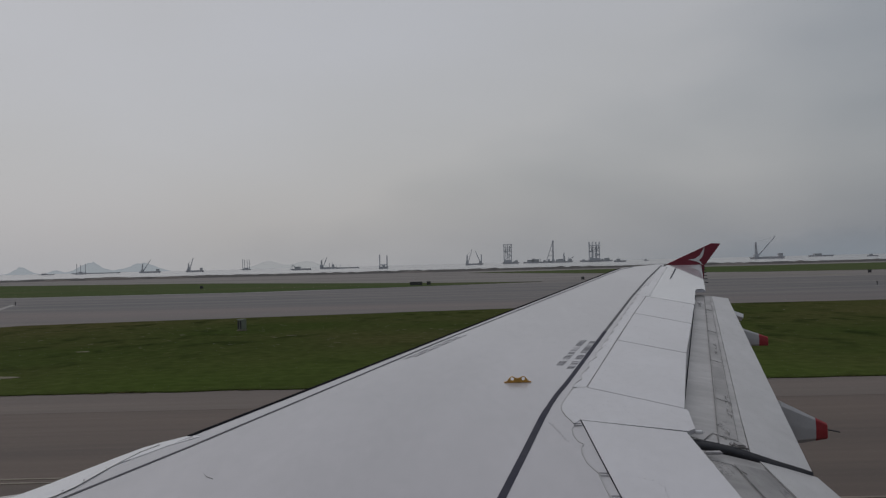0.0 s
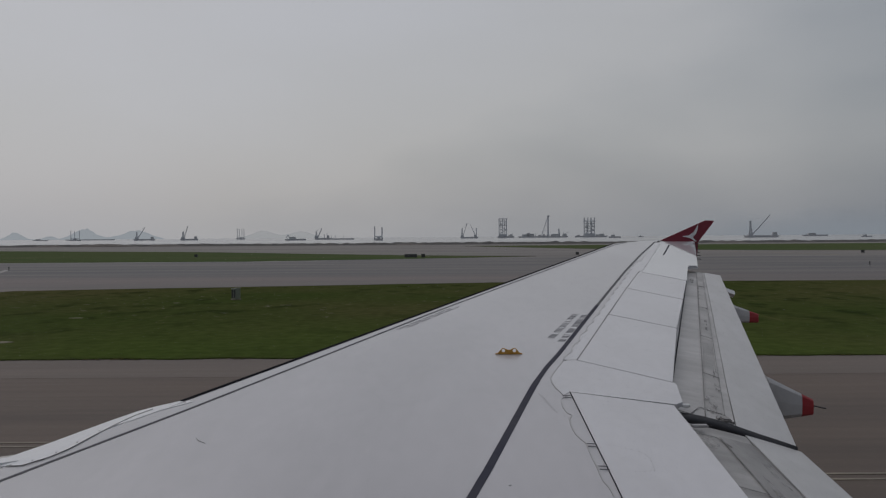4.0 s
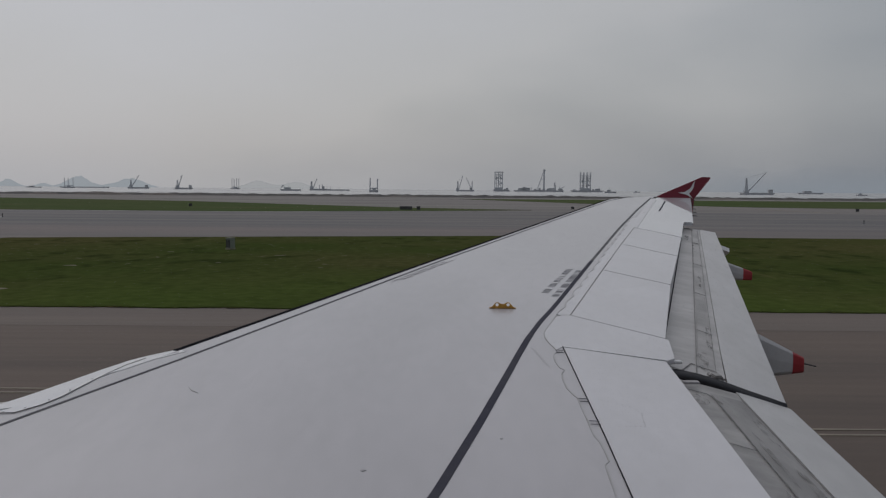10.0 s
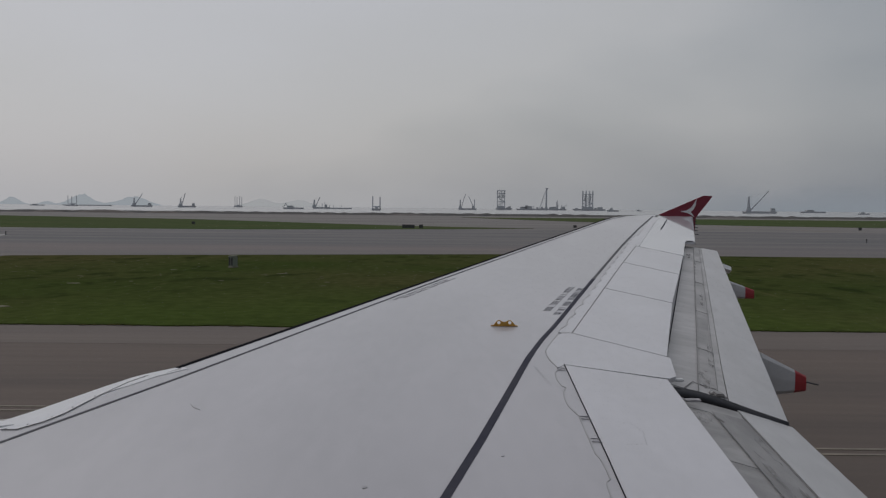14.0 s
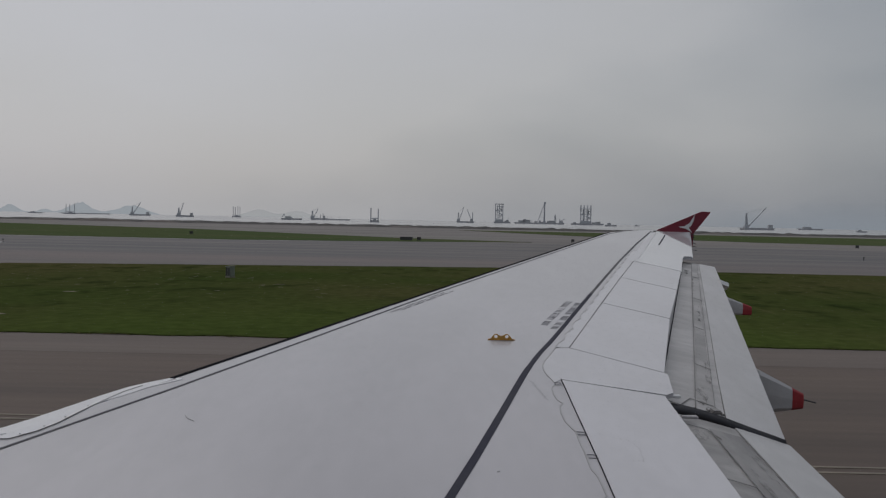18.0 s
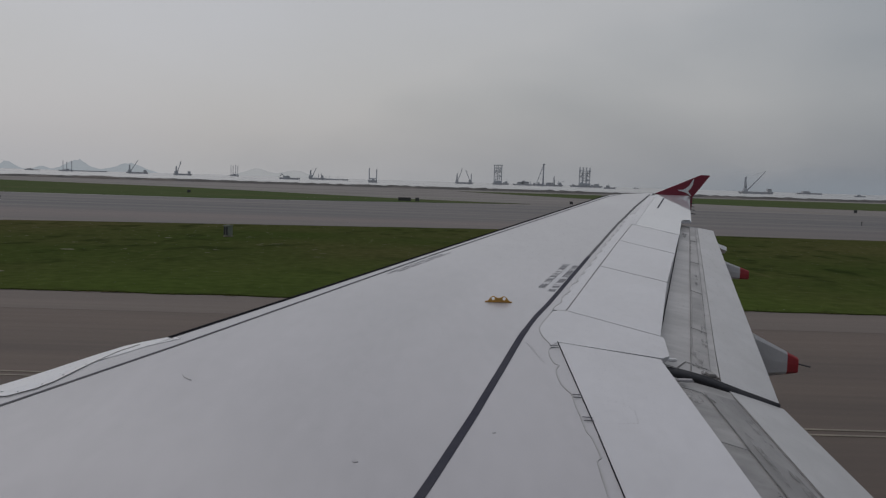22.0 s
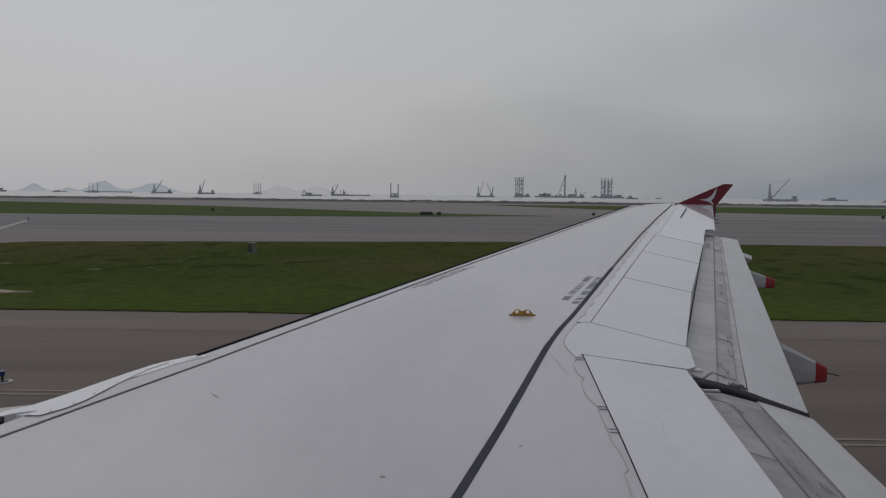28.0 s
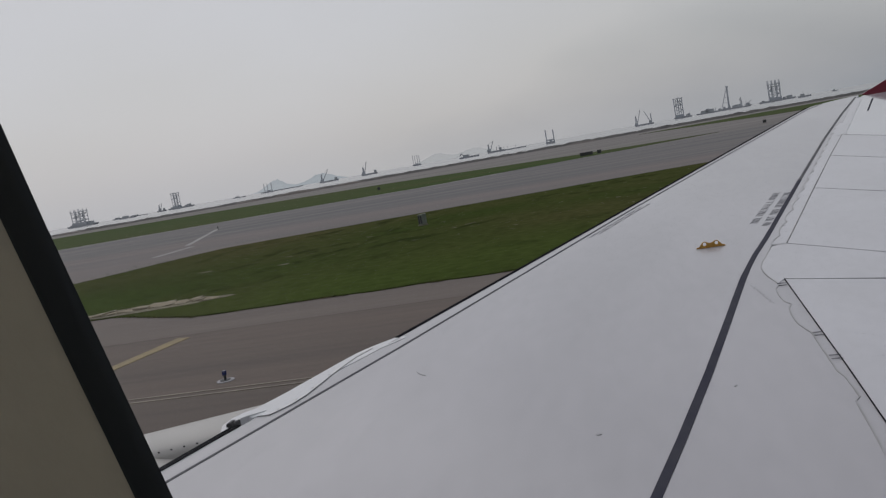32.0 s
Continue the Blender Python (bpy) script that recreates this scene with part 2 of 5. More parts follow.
TAXI = material("worn_taxiway_asphalt", (0.130, 0.098, 0.079), 0.85, second=(0.085, 0.067, 0.056), scale=0.22, stretch=(0.05, 1.0, 1), amount=0.8,
                grain=0.10, grain_scale=2.6, bump=0.15)
SHOULDER = material("pale_shoulder_asphalt", (0.160, 0.129, 0.109), 0.88, second=(0.127, 0.104, 0.090), scale=0.35, stretch=(0.05, 1.0, 1), amount=0.8,
                    grain=0.08, grain_scale=2.2, bump=0.15)
RUNWAY = material("grey_runway_surface", (0.170, 0.153, 0.142), 0.85, second=(0.104, 0.102, 0.105), scale=0.26, stretch=(0.05, 1.0, 1), amount=1.0, contrast=(0.40, 0.60),
                  grain=0.06, grain_scale=1.2)
RUNWAY_EDGE = material("pinkish_runway_shoulder", (0.188, 0.156, 0.143), 0.88, second=(0.132, 0.121, 0.119), scale=0.16, stretch=(0.06, 1, 1), amount=0.95,
                       grain=0.06, grain_scale=1.2)
EARTH = material("reclaimed_ground", (0.218, 0.199, 0.184), 0.95, second=(0.168, 0.153, 0.142), scale=0.05, stretch=(0.12, 1.0, 1), amount=1.0, contrast=(0.40, 0.60),
                 grain=0.10, grain_scale=0.4)


def grass_cover(name):
    """Mown grass: a fresher band along the border, broad dull patches, darker clumps, fine grain."""
    m = bpy.data.materials.new(name)
    m.use_nodes = True
    n, l = m.node_tree.nodes, m.node_tree.links
    b = n["Principled BSDF"]
    b.inputs["Roughness"].default_value, b.inputs["Specular IOR Level"].default_value = 0.95, 0.0
    co = n.new("ShaderNodeTexCoord")

    def spread(scale, stretch, detail, low, high):
        mp = n.new("ShaderNodeMapping")
        mp.inputs["Scale"].default_value = stretch
        l.new(co.outputs["Object"], mp.inputs["Vector"])
        t = n.new("ShaderNodeTexNoise")
        t.inputs["Scale"].default_value, t.inputs["Detail"].default_value = scale, detail
        l.new(mp.outputs["Vector"], t.inputs["Vector"])
        r = n.new("ShaderNodeMapRange")
        r.inputs["From Min"].default_value, r.inputs["From Max"].default_value = low, high
        l.new(t.outputs["Fac"], r.inputs["Value"])
        return r.outputs["Result"]

    def blend(first, second, factor, mode="MIX"):
        x = n.new("ShaderNodeMix")
        x.data_type, x.blend_type = "RGBA", mode
        for socket, value in (("A", first), ("B", second), ("Factor", factor)):
            if isinstance(value, tuple):
                x.inputs[socket].default_value = (*value, 1)
            elif isinstance(value, float):
                x.inputs[socket].default_value = value
            else:
                l.new(value, x.inputs[socket])
        return x.outputs["Result"]

    def times(p, q):
        x = n.new("ShaderNodeMath")
        x.operation = "MULTIPLY"
        for socket, value in zip(x.inputs, (p, q)):
            if isinstance(value, float):
                socket.default_value = value
            else:
                l.new(value, socket)
        return x.outputs["Value"]

    sep = n.new("ShaderNodeSeparateXYZ")
    l.new(co.outputs["Object"], sep.inputs["Vector"])
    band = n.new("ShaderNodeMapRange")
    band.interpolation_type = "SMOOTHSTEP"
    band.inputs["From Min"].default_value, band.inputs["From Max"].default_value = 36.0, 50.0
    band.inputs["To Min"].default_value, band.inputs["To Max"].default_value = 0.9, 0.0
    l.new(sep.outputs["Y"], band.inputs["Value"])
    broad = spread(0.07, (0.5, 0.5, 1), 3.0, 0.36, 0.64)
    c = blend((0.048, 0.068, 0.018), (0.080, 0.077, 0.031), broad)
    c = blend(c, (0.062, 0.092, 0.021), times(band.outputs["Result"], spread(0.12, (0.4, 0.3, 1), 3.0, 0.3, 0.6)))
    # Dark streaks of tufts painted as clumps, stretched in depth for the camera.
    clump = times(spread(0.75, (0.65, 0.38, 1), 5.0, 0.52, 0.66), spread(0.10, (0.6, 0.5, 1), 2.0, 0.40, 0.58))
    c = blend(c, (0.024, 0.036, 0.011), times(clump, 0.75))
    c = blend(c, (0.105, 0.105, 0.042), times(times(spread(1.3, (0.9, 0.25, 1), 4.0, 0.60, 0.72), spread(0.13, (0.6, 0.4, 1), 2.0, 0.50, 0.62)), 0.55))
    fine = spread(2.2, (0.8, 0.7, 1), 5.0, 0.25, 0.75)
    g = n.new("ShaderNodeMapRange")
    g.inputs["To Min"].default_value, g.inputs["To Max"].default_value = 0.78, 1.22
    l.new(fine, g.inputs["Value"])
    l.new(blend(c, g.outputs["Result"], 1.0, "MULTIPLY"), b.inputs["Base Color"])
    return m


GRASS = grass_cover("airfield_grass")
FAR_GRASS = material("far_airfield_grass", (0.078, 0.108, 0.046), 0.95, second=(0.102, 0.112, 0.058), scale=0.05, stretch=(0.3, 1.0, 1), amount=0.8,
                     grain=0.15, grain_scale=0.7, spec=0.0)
TUFT = material("grass_tuft", (0.050, 0.064, 0.018), 0.95, second=(0.078, 0.070, 0.028), scale=0.6, amount=0.9, grain=0.2, spec=0.0)
BARE = material("bare_sandy_soil", (0.21, 0.185, 0.12), 0.95, second=(0.135, 0.12, 0.075), scale=0.8, amount=0.9, grain=0.15, grain_scale=5, bump=0.3)
CONCRETE = material("weathered_concrete", (0.28, 0.25, 0.19), 0.9, second=(0.16, 0.14, 0.10), scale=2.2, amount=0.8, grain=0.1, bump=0.2)
YELLOW = material("yellow_marking_paint", (0.31, 0.235, 0.105), 0.75, second=(0.21, 0.17, 0.095), scale=1.5, amount=0.8, grain=0.15, grain_scale=9)
PALE_LINE = material("pale_marking_paint", (0.265, 0.225, 0.17), 0.75, second=(0.17, 0.145, 0.115), scale=0.8, amount=0.8, grain=0.12, grain_scale=7)
WHITE_LINE = material("white_marking_paint", (0.33, 0.32, 0.30), 0.75, second=(0.22, 0.21, 0.20), scale=0.6, amount=0.8, grain=0.12)
ROCK = material("dark_seawall_rock", (0.055, 0.053, 0.052), 0.9, second=(0.10, 0.088, 0.08), scale=0.2, amount=0.8, grain=0.2, grain_scale=2)
TAN_SLAB = material("tan_weathered_concrete", (0.34, 0.29, 0.20), 0.92, second=(0.22, 0.185, 0.13), scale=1.6, amount=0.9, grain=0.18, grain_scale=14, bump=0.25)
MOUND = material("brown_soil_mound", (0.17, 0.148, 0.132), 0.95, second=(0.13, 0.115, 0.105), scale=0.3, amount=0.8, grain=0.15, grain_scale=2, bump=0.3)
# Hull and rig greys carry the distance haze in their base colour.
HULL = material("haze_greyed_hull_paint", (0.39, 0.40, 0.425), 0.7, second=(0.42, 0.41, 0.42), scale=0.15, amount=0.7, grain=0.1, grain_scale=1)
RIG = material("haze_greyed_rig_steel", (0.43, 0.445, 0.475), 0.7, second=(0.46, 0.47, 0.49), scale=0.1, amount=0.6, grain=0.1, grain_scale=1)
HOUSE = material("pale_deckhouse_paint", (0.46, 0.47, 0.48), 0.6, second=(0.38, 0.39, 0.40), scale=0.3, amount=0.6, grain=0.05)
BOX_PAINT = material("pale_green_cabinet_paint", (0.21, 0.225, 0.18), 0.6, second=(0.19, 0.21, 0.165), scale=4, amount=0.6, grain=0.06)
BLACK = material("black_sign_paint", (0.035, 0.035, 0.036), 0.6, second=(0.06, 0.06, 0.06), scale=6, amount=0.6, grain=0.1)
LAMP_BLUE = material("blue_lamp_glass", (0.02, 0.03, 0.12), 0.15, grain=0.03)
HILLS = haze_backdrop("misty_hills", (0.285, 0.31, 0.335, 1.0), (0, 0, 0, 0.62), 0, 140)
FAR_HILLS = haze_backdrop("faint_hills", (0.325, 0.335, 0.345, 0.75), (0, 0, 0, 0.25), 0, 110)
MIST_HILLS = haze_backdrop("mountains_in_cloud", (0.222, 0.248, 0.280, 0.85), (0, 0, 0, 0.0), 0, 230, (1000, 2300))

# Pale base colour stands in for sky reflected in the water.
SEA = material("grey_sea", (0.33, 0.338, 0.338), 0.25, second=(0.42, 0.425, 0.415), scale=0.006, stretch=(0.2, 1, 1), amount=0.9, grain=0.05, grain_scale=0.05)
nt = SEA.node_tree
ripple = nt.nodes.new("ShaderNodeTexNoise")
ripple.inputs["Scale"].default_value, ripple.inputs["Detail"].default_value = 0.12, 5
ripple_bump = nt.nodes.new("ShaderNodeBump")
ripple_bump.inputs["Strength"].default_value, ripple_bump.inputs["Distance"].default_value = 0.35, 0.6
sea_co = nt.nodes.new("ShaderNodeTexCoord")
nt.links.new(sea_co.outputs["Object"], ripple.inputs["Vector"])
nt.links.new(ripple.outputs["Fac"], ripple_bump.inputs["Height"])
nt.links.new(ripple_bump.outputs["Normal"], nt.nodes["Principled BSDF"].inputs["Normal"])

PANE = bpy.data.materials.new("clear_window_acrylic")
PANE.use_nodes = True
pn, pl = PANE.node_tree.nodes, PANE.node_tree.links
pn.clear()
p_clear, p_gloss, p_mix, p_out = (pn.new("ShaderNodeBsdfTransparent"), pn.new("ShaderNodeBsdfGlossy"), pn.new("ShaderNodeMixShader"),
                                  pn.new("ShaderNodeOutputMaterial"))
p_clear.inputs["Color"].default_value = (0.97, 0.975, 0.98, 1)
p_gloss.inputs["Roughness"].default_value = 0.02
p_fres = pn.new("ShaderNodeFresnel")
p_fres.inputs["IOR"].default_value = 1.08
pl.new(p_fres.outputs[0], p_mix.inputs["Fac"])
pl.new(p_clear.outputs[0], p_mix.inputs[1])
pl.new(p_gloss.outputs[0], p_mix.inputs[2])
# scratched rim of the acrylic, with a pale veil added for glare
p_co, p_sep = pn.new("ShaderNodeTexCoord"), pn.new("ShaderNodeSeparateXYZ")
pl.new(p_co.outputs["Object"], p_sep.inputs["Vector"])
rim = []
for axis, centre, half in (("X", 0.0, 0.1245), ("Z", 4.635, 0.1615)):
    shift, size = pn.new("ShaderNodeMath"), pn.new("ShaderNodeMath")
    shift.operation, size.operation = "SUBTRACT", "ABSOLUTE"
    shift.inputs[1].default_value = centre
    pl.new(p_sep.outputs[axis], shift.inputs[0])
    pl.new(shift.outputs[0], size.inputs[0])
    part_way = pn.new("ShaderNodeMapRange")
    part_way.interpolation_type = "SMOOTHSTEP"
    part_way.inputs["From Min"].default_value, part_way.inputs["From Max"].default_value = half * 0.45, half
    part_way.inputs["To Max"].default_value = 0.05
    pl.new(size.outputs[0], part_way.inputs["Value"])
    rim.append(part_way)
p_most = pn.new("ShaderNodeMath")
p_most.operation = "MAXIMUM"
pl.new(rim[0].outputs["Result"], p_most.inputs[0])
pl.new(rim[1].outputs["Result"], p_most.inputs[1])
p_veil_noise = pn.new("ShaderNodeTexNoise")
p_veil_noise.inputs["Scale"].default_value = 14.0
pl.new(p_co.outputs["Object"], p_veil_noise.inputs["Vector"])
p_veil_fac = pn.new("ShaderNodeMath")
p_veil_fac.operation = "MULTIPLY_ADD"
p_veil_fac.inputs[2].default_value = 0.003
pl.new(p_most.outputs[0], p_veil_fac.inputs[0])
pl.new(p_veil_noise.outputs["Fac"], p_veil_fac.inputs[1])
p_veil, p_all = pn.new("ShaderNodeBsdfTranslucent"), pn.new("ShaderNodeMixShader")
p_veil.inputs["Color"].default_value = (0.8, 0.8, 0.78, 1)
pl.new(p_veil_fac.outputs[0], p_all.inputs["Fac"])
pl.new(p_mix.outputs[0], p_all.inputs[1])
pl.new(p_veil.outputs[0], p_all.inputs[2])
pl.new(p_all.outputs[0], p_out.inputs["Surface"])


# ---- builders ----
def mesh_of(name, bm, mat, smooth=False):
    bmesh.ops.recalc_face_normals(bm, faces=bm.faces)
    me = bpy.data.meshes.new(name)
    bm.to_mesh(me)
    bm.free()
    me.materials.append(mat)
    if smooth:
        for p in me.polygons:
            p.use_smooth = True
    return me


def part(name, bm, mat, parent=None, label="", smooth=False):
    ob = new(name, mesh_of(name, bm, mat, smooth))
    if parent is not None:
        ob.parent = parent
    if label:
        tagged(ob, label)
    return ob


def thing(name, label, category, group="", at=(0, 0, 0), turn=0.0, kind=""):
    ob = new(name)
    ob.matrix_world = pose(*at, 0, 0, turn)
    return tagged(ob, label, category, group, kind)


def box(bm, x0, x1, y0, y1, z0, z1, bevel=0.0):
    v = [bm.verts.new((x, y, z)) for z in (z0, z1) for x, y in ((x0, y0), (x1, y0), (x1, y1), (x0, y1))]
    fs = [bm.faces.new([v[i] for i in q]) for q in ((3, 2, 1, 0), (4, 5, 6, 7), (0, 1, 5, 4), (1, 2, 6, 5), (2, 3, 7, 6), (3, 0, 4, 7))]
    if bevel:
        bmesh.ops.bevel(bm, geom=list({e for f in fs for e in f.edges}), offset=bevel, segments=2, affect="EDGES")
    return bm


def beam(bm, p, q, w, sides=4):
    """A straight bar of width w from p to q."""
    p, q = Vector(p), Vector(q)
    d = (q - p).normalized()
    a = d.orthogonal().normalized()
    b = d.cross(a)
    rings = []
    for c in (p, q):
        rings.append([bm.verts.new(c + (a * math.cos(t) + b * math.sin(t)) * w * 0.7)
                      for t in [math.pi / sides + 2 * math.pi * k / sides for k in range(sides)]])
    for k in range(sides):
        bm.faces.new((rings[0][k], rings[0][(k + 1) % sides], rings[1][(k + 1) % sides], rings[1][k]))
    bm.faces.new(rings[0][::-1])
    bm.faces.new(rings[1])
    return bm


def sheet(bm, outline, z):
    """A flat many-sided sheet at height z."""
    bm.faces.new([bm.verts.new((x, y, z)) for x, y in outline])
    return bm


def wing_z(y):
    return 3.05 + 0.09 * y


def slab(bm, outline, lift, thick, bevel=0.0):
    """A plate that lies in the wing's upper surface: its plan, its lift over it, its thickness."""
    top = [bm.verts.new((x, y, wing_z(y) + lift)) for x, y in outline]
    low = [bm.verts.new((x, y, wing_z(y) + lift - thick)) for x, y in outline]
    f = bm.faces.new(top)
    bm.faces.new(low[::-1])
    n = len(top)
    for k in range(n):
        bm.faces.new((low[k], low[(k + 1) % n], top[(k + 1) % n], top[k]))
    if bevel:
        bmesh.ops.bevel(bm, geom=list(f.edges), offset=bevel, segments=2, affect="EDGES")
    return bm


def ribbon(bm, line, width, lift, thick=0.004, surface=None):
    """A thin strip along a line over the wing's surface."""
    surface = surface or (lambda x, y: wing_z(y))
    pts = [Vector(p) for p in line]
    left, right = [], []
    for k, p in enumerate(pts):
        d = (pts[min(k + 1, len(pts) - 1)] - pts[max(k - 1, 0)]).normalized()
        s = Vector((-d.y, d.x)) * width / 2
        for side, c in ((left, p + s), (right, p - s)):
            z = surface(c.x, c.y) + lift
            side.append((bm.verts.new((c.x, c.y, z)), bm.verts.new((c.x, c.y, z - thick))))
    for k in range(len(pts) - 1):
        a, b, c, d = left[k], left[k + 1], right[k + 1], right[k]
        bm.faces.new((a[0], d[0], c[0], b[0]))
        bm.faces.new((a[1], b[1], c[1], d[1]))
        bm.faces.new((a[0], b[0], b[1], a[1]))
        bm.faces.new((d[0], d[1], c[1], c[0]))
    bm.faces.new((left[0][0], left[0][1], right[0][1], right[0][0]))
    bm.faces.new((left[-1][0], right[-1][0], right[-1][1], left[-1][1]))
    return bm


# ---- ground, water, distance ----
def edge_line(x0, x1, y, step, wobble, seed):
    """A ragged edge along x."""
    n = int(abs(x1 - x0) / step)
    return [(x0 + (x1 - x0) * k / n, y + wobble * noise.noise((k * 0.37, seed, 0)) + 0.4 * wobble * noise.noise((k * 1.9, seed, 7))) for k in range(n + 1)]


ground = part("ground", sheet(bmesh.new(), [(-1500, -400), (1500, -400), (1500, 456), (600, 460), (-200, 452), (-900, 462), (-1500, 456)], 0.0), EARTH)
tagged(ground, "flat grey-brown reclaimed ground of the airfield", "ground", kind="structure")
sea_sheet = part("water", sheet(bmesh.new(), [(-4800, 435), (4800, 435), (4800, 4900), (-4800, 4900)], -1.5), SEA)
tagged(sea_sheet, "calm pale grey sea under an overcast sky", "sea", kind="structure")

taxiway = part("taxiway", box(bmesh.new(), -420, 420, -40, 27.2, -0.3, 0.02), TAXI)
tagged(taxiway, "dark worn asphalt taxiway with tyre streaks", "taxiway", kind="structure")
shoulder = part("taxiway_shoulder", box(bmesh.new(), -420, 420, 27.2, 36.0, -0.3, 0.024), SHOULDER)
tagged(shoulder, "paler asphalt shoulder beside the taxiway", "taxiway", kind="structure")
runway = part("runway", box(bmesh.new(), -900, 900, 100.0, 172.0, -0.3, 0.02), RUNWAY)
tagged(runway, "wide grey runway surface with rubber streaks", "runway", kind="structure")
runway_shoulder = part("runway_shoulder", box(bmesh.new(), -900, 900, 44.0, 100.0, -0.3, 0.024), RUNWAY_EDGE)
tagged(runway_shoulder, "pinkish grey shoulder along the runway", "runway", kind="structure")

bm = bmesh.new()
near_edge = edge_line(-420, 420, 31.3, 0.8, 0.28, 3)
near_edge = [(x, y + 3.6 * min(1, max(0, (-x - 18.5) / 6))) for x, y in near_edge]
far_edge = edge_line(420, -420, 81.0, 1.5, 0.4, 9)
far_edge = [(x, y - 0.2 * max(0, 5 - x) * (x > -38) - (8.6 + min(16, 2.4 * (-38 - x))) * (x <= -38)) for x, y in far_edge if x > -70]
near_edge = [p for p in near_edge if p[0] > -72]
top = [bm.verts.new((x, y, 0.07)) for x, y in near_edge + far_edge]
low = [bm.verts.new((x, y, -0.05)) for x, y in near_edge + far_edge]
bm.faces.new(top)
for k in range(len(top)):
    j = (k + 1) % len(top)
    bm.faces.new((low[k], low[j], top[j], top[k]))
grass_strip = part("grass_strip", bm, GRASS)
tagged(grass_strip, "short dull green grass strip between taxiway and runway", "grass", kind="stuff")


def far_grass(name, outline, label):
    b = bmesh.new()
    t = [b.verts.new((x, y, 0.06)) for x, y in outline]
    o = [b.verts.new((x, y, -0.05)) for x, y in outline]
    b.faces.new(t)
    for i in range(len(t)):
        j = (i + 1) % len(t)
        b.faces.new((o[i], o[j], t[j], t[i]))
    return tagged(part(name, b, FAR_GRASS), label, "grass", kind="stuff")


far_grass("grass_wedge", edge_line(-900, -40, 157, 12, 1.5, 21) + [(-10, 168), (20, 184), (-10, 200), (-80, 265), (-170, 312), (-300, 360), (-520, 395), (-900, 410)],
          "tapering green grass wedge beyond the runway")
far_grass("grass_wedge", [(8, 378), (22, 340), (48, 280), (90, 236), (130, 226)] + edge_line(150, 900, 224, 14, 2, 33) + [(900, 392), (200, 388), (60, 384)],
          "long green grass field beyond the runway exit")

# ragged tufts along the grass's near border and over the strip
rng = random.Random(11)
bm = bmesh.new()
for k in range(5200):
    x = rng.uniform(-45, 45)
    near = rng.random() < 0.55
    base_y = 31.3 + 3.6 * min(1, max(0, (-x - 18.5) / 6))
    y = base_y + (rng.uniform(-0.12, 0.5) if near else 34 * rng.random() ** 1.4)
    h = rng.uniform(0.003, 0.014) if near else rng.uniform(0.002, 0.010)
    r = rng.uniform(0.05, 0.14) if near else rng.uniform(0.08, 0.22)
    ang = rng.uniform(0, 6.28)
    for j in range(3):
        t = ang + j * 2.09
        a = bm.verts.new((x + r * math.cos(t), y + r * math.sin(t), 0.05))
        b = bm.verts.new((x + r * math.cos(t + 1.2), y + r * math.sin(t + 1.2), 0.05))
        c = bm.verts.new((x + rng.uniform(-1, 1) * r, y + rng.uniform(-1, 1) * r, 0.07 + h))
        bm.faces.new((a, b, c))
tagged(part("grass_tufts", bm, TUFT), "rough grass tufts scattered over the strip", "grass", kind="stuff")


def patch(name, cx, cy, lx, ly, z, mat, seed, label, category, points=26):
    b = bmesh.new()
    out = []
    for k in range(points):
        t = 2 * math.pi * k / points
        r = 1 + 0.35 * noise.noise((math.cos(t) * 1.6, math.sin(t) * 1.6, seed)) + 0.18 * noise.noise((math.cos(t) * 5, math.sin(t) * 5, seed))
        out.append((cx + lx * r * math.cos(t), cy + ly * r * math.sin(t)))
    t_ = [b.verts.new((x, y, z)) for x, y in out]
    l_ = [b.verts.new((x, y, z - 0.06)) for x, y in out]
    b.faces.new(t_)
    for k in range(points):
        j = (k + 1) % points
        b.faces.new((l_[k], l_[j], t_[j], t_[k]))
    return tagged(part(name, b, mat), label, category, kind="stuff")


bm = bmesh.new()
for k in range(90):
    x, y = rng.gauss(-7, 12), rng.gauss(57, 6)
    if 38 < y < 72:
        l, w = rng.uniform(0.06, 0.26), rng.uniform(0.03, 0.08)
        a = rng.uniform(-0.2, 0.2)
        ring = [bm.verts.new((x + l * math.cos(t) * rng.uniform(0.7, 1.2), y + w * math.sin(t) + a * math.cos(t), 0.076)) for t in (0, 1.05, 2.1, 3.14, 4.2, 5.2)]
        bm.faces.new(ring)
tagged(part("bare_flecks", bm, BARE), "pale flecks of bare soil between the grass", "soil", kind="stuff")
for k in range(5):
    patch("bare_soil_patch", rng.uniform(-30, 30), rng.uniform(46, 68), rng.uniform(0.2, 0.5), rng.uniform(0.06, 0.16), 0.082, BARE, k * 3.1,
          "small pale bare soil spot in the grass", "soil")

# seawall: a low bank of dark rocks
bm = bmesh.new()
bank = [(-900 + 3 * k, 1.2 + 0.3 * noise.noise((k * 0.08, 8, 1)) + 0.2 * noise.noise((k * 0.33, 2, 5)) + 0.5 * noise.noise((k * 0.93, 6, 3))) for k in range(601)]
for (xa, ha), (xb, hb) in zip(bank, bank[1:]):
    lowa, topa, backa = [bm.verts.new((xa, yy, zz)) for yy, zz in ((446, -0.1), (453, ha), (462, -1.6))]
    lowb, topb, backb = [bm.verts.new((xb, yy, zz)) for yy, zz in ((446, -0.1), (453, hb), (462, -1.6))]
    bm.faces.new((lowa, lowb, topb, topa))
    bm.faces.new((topa, topb, backb, backa))
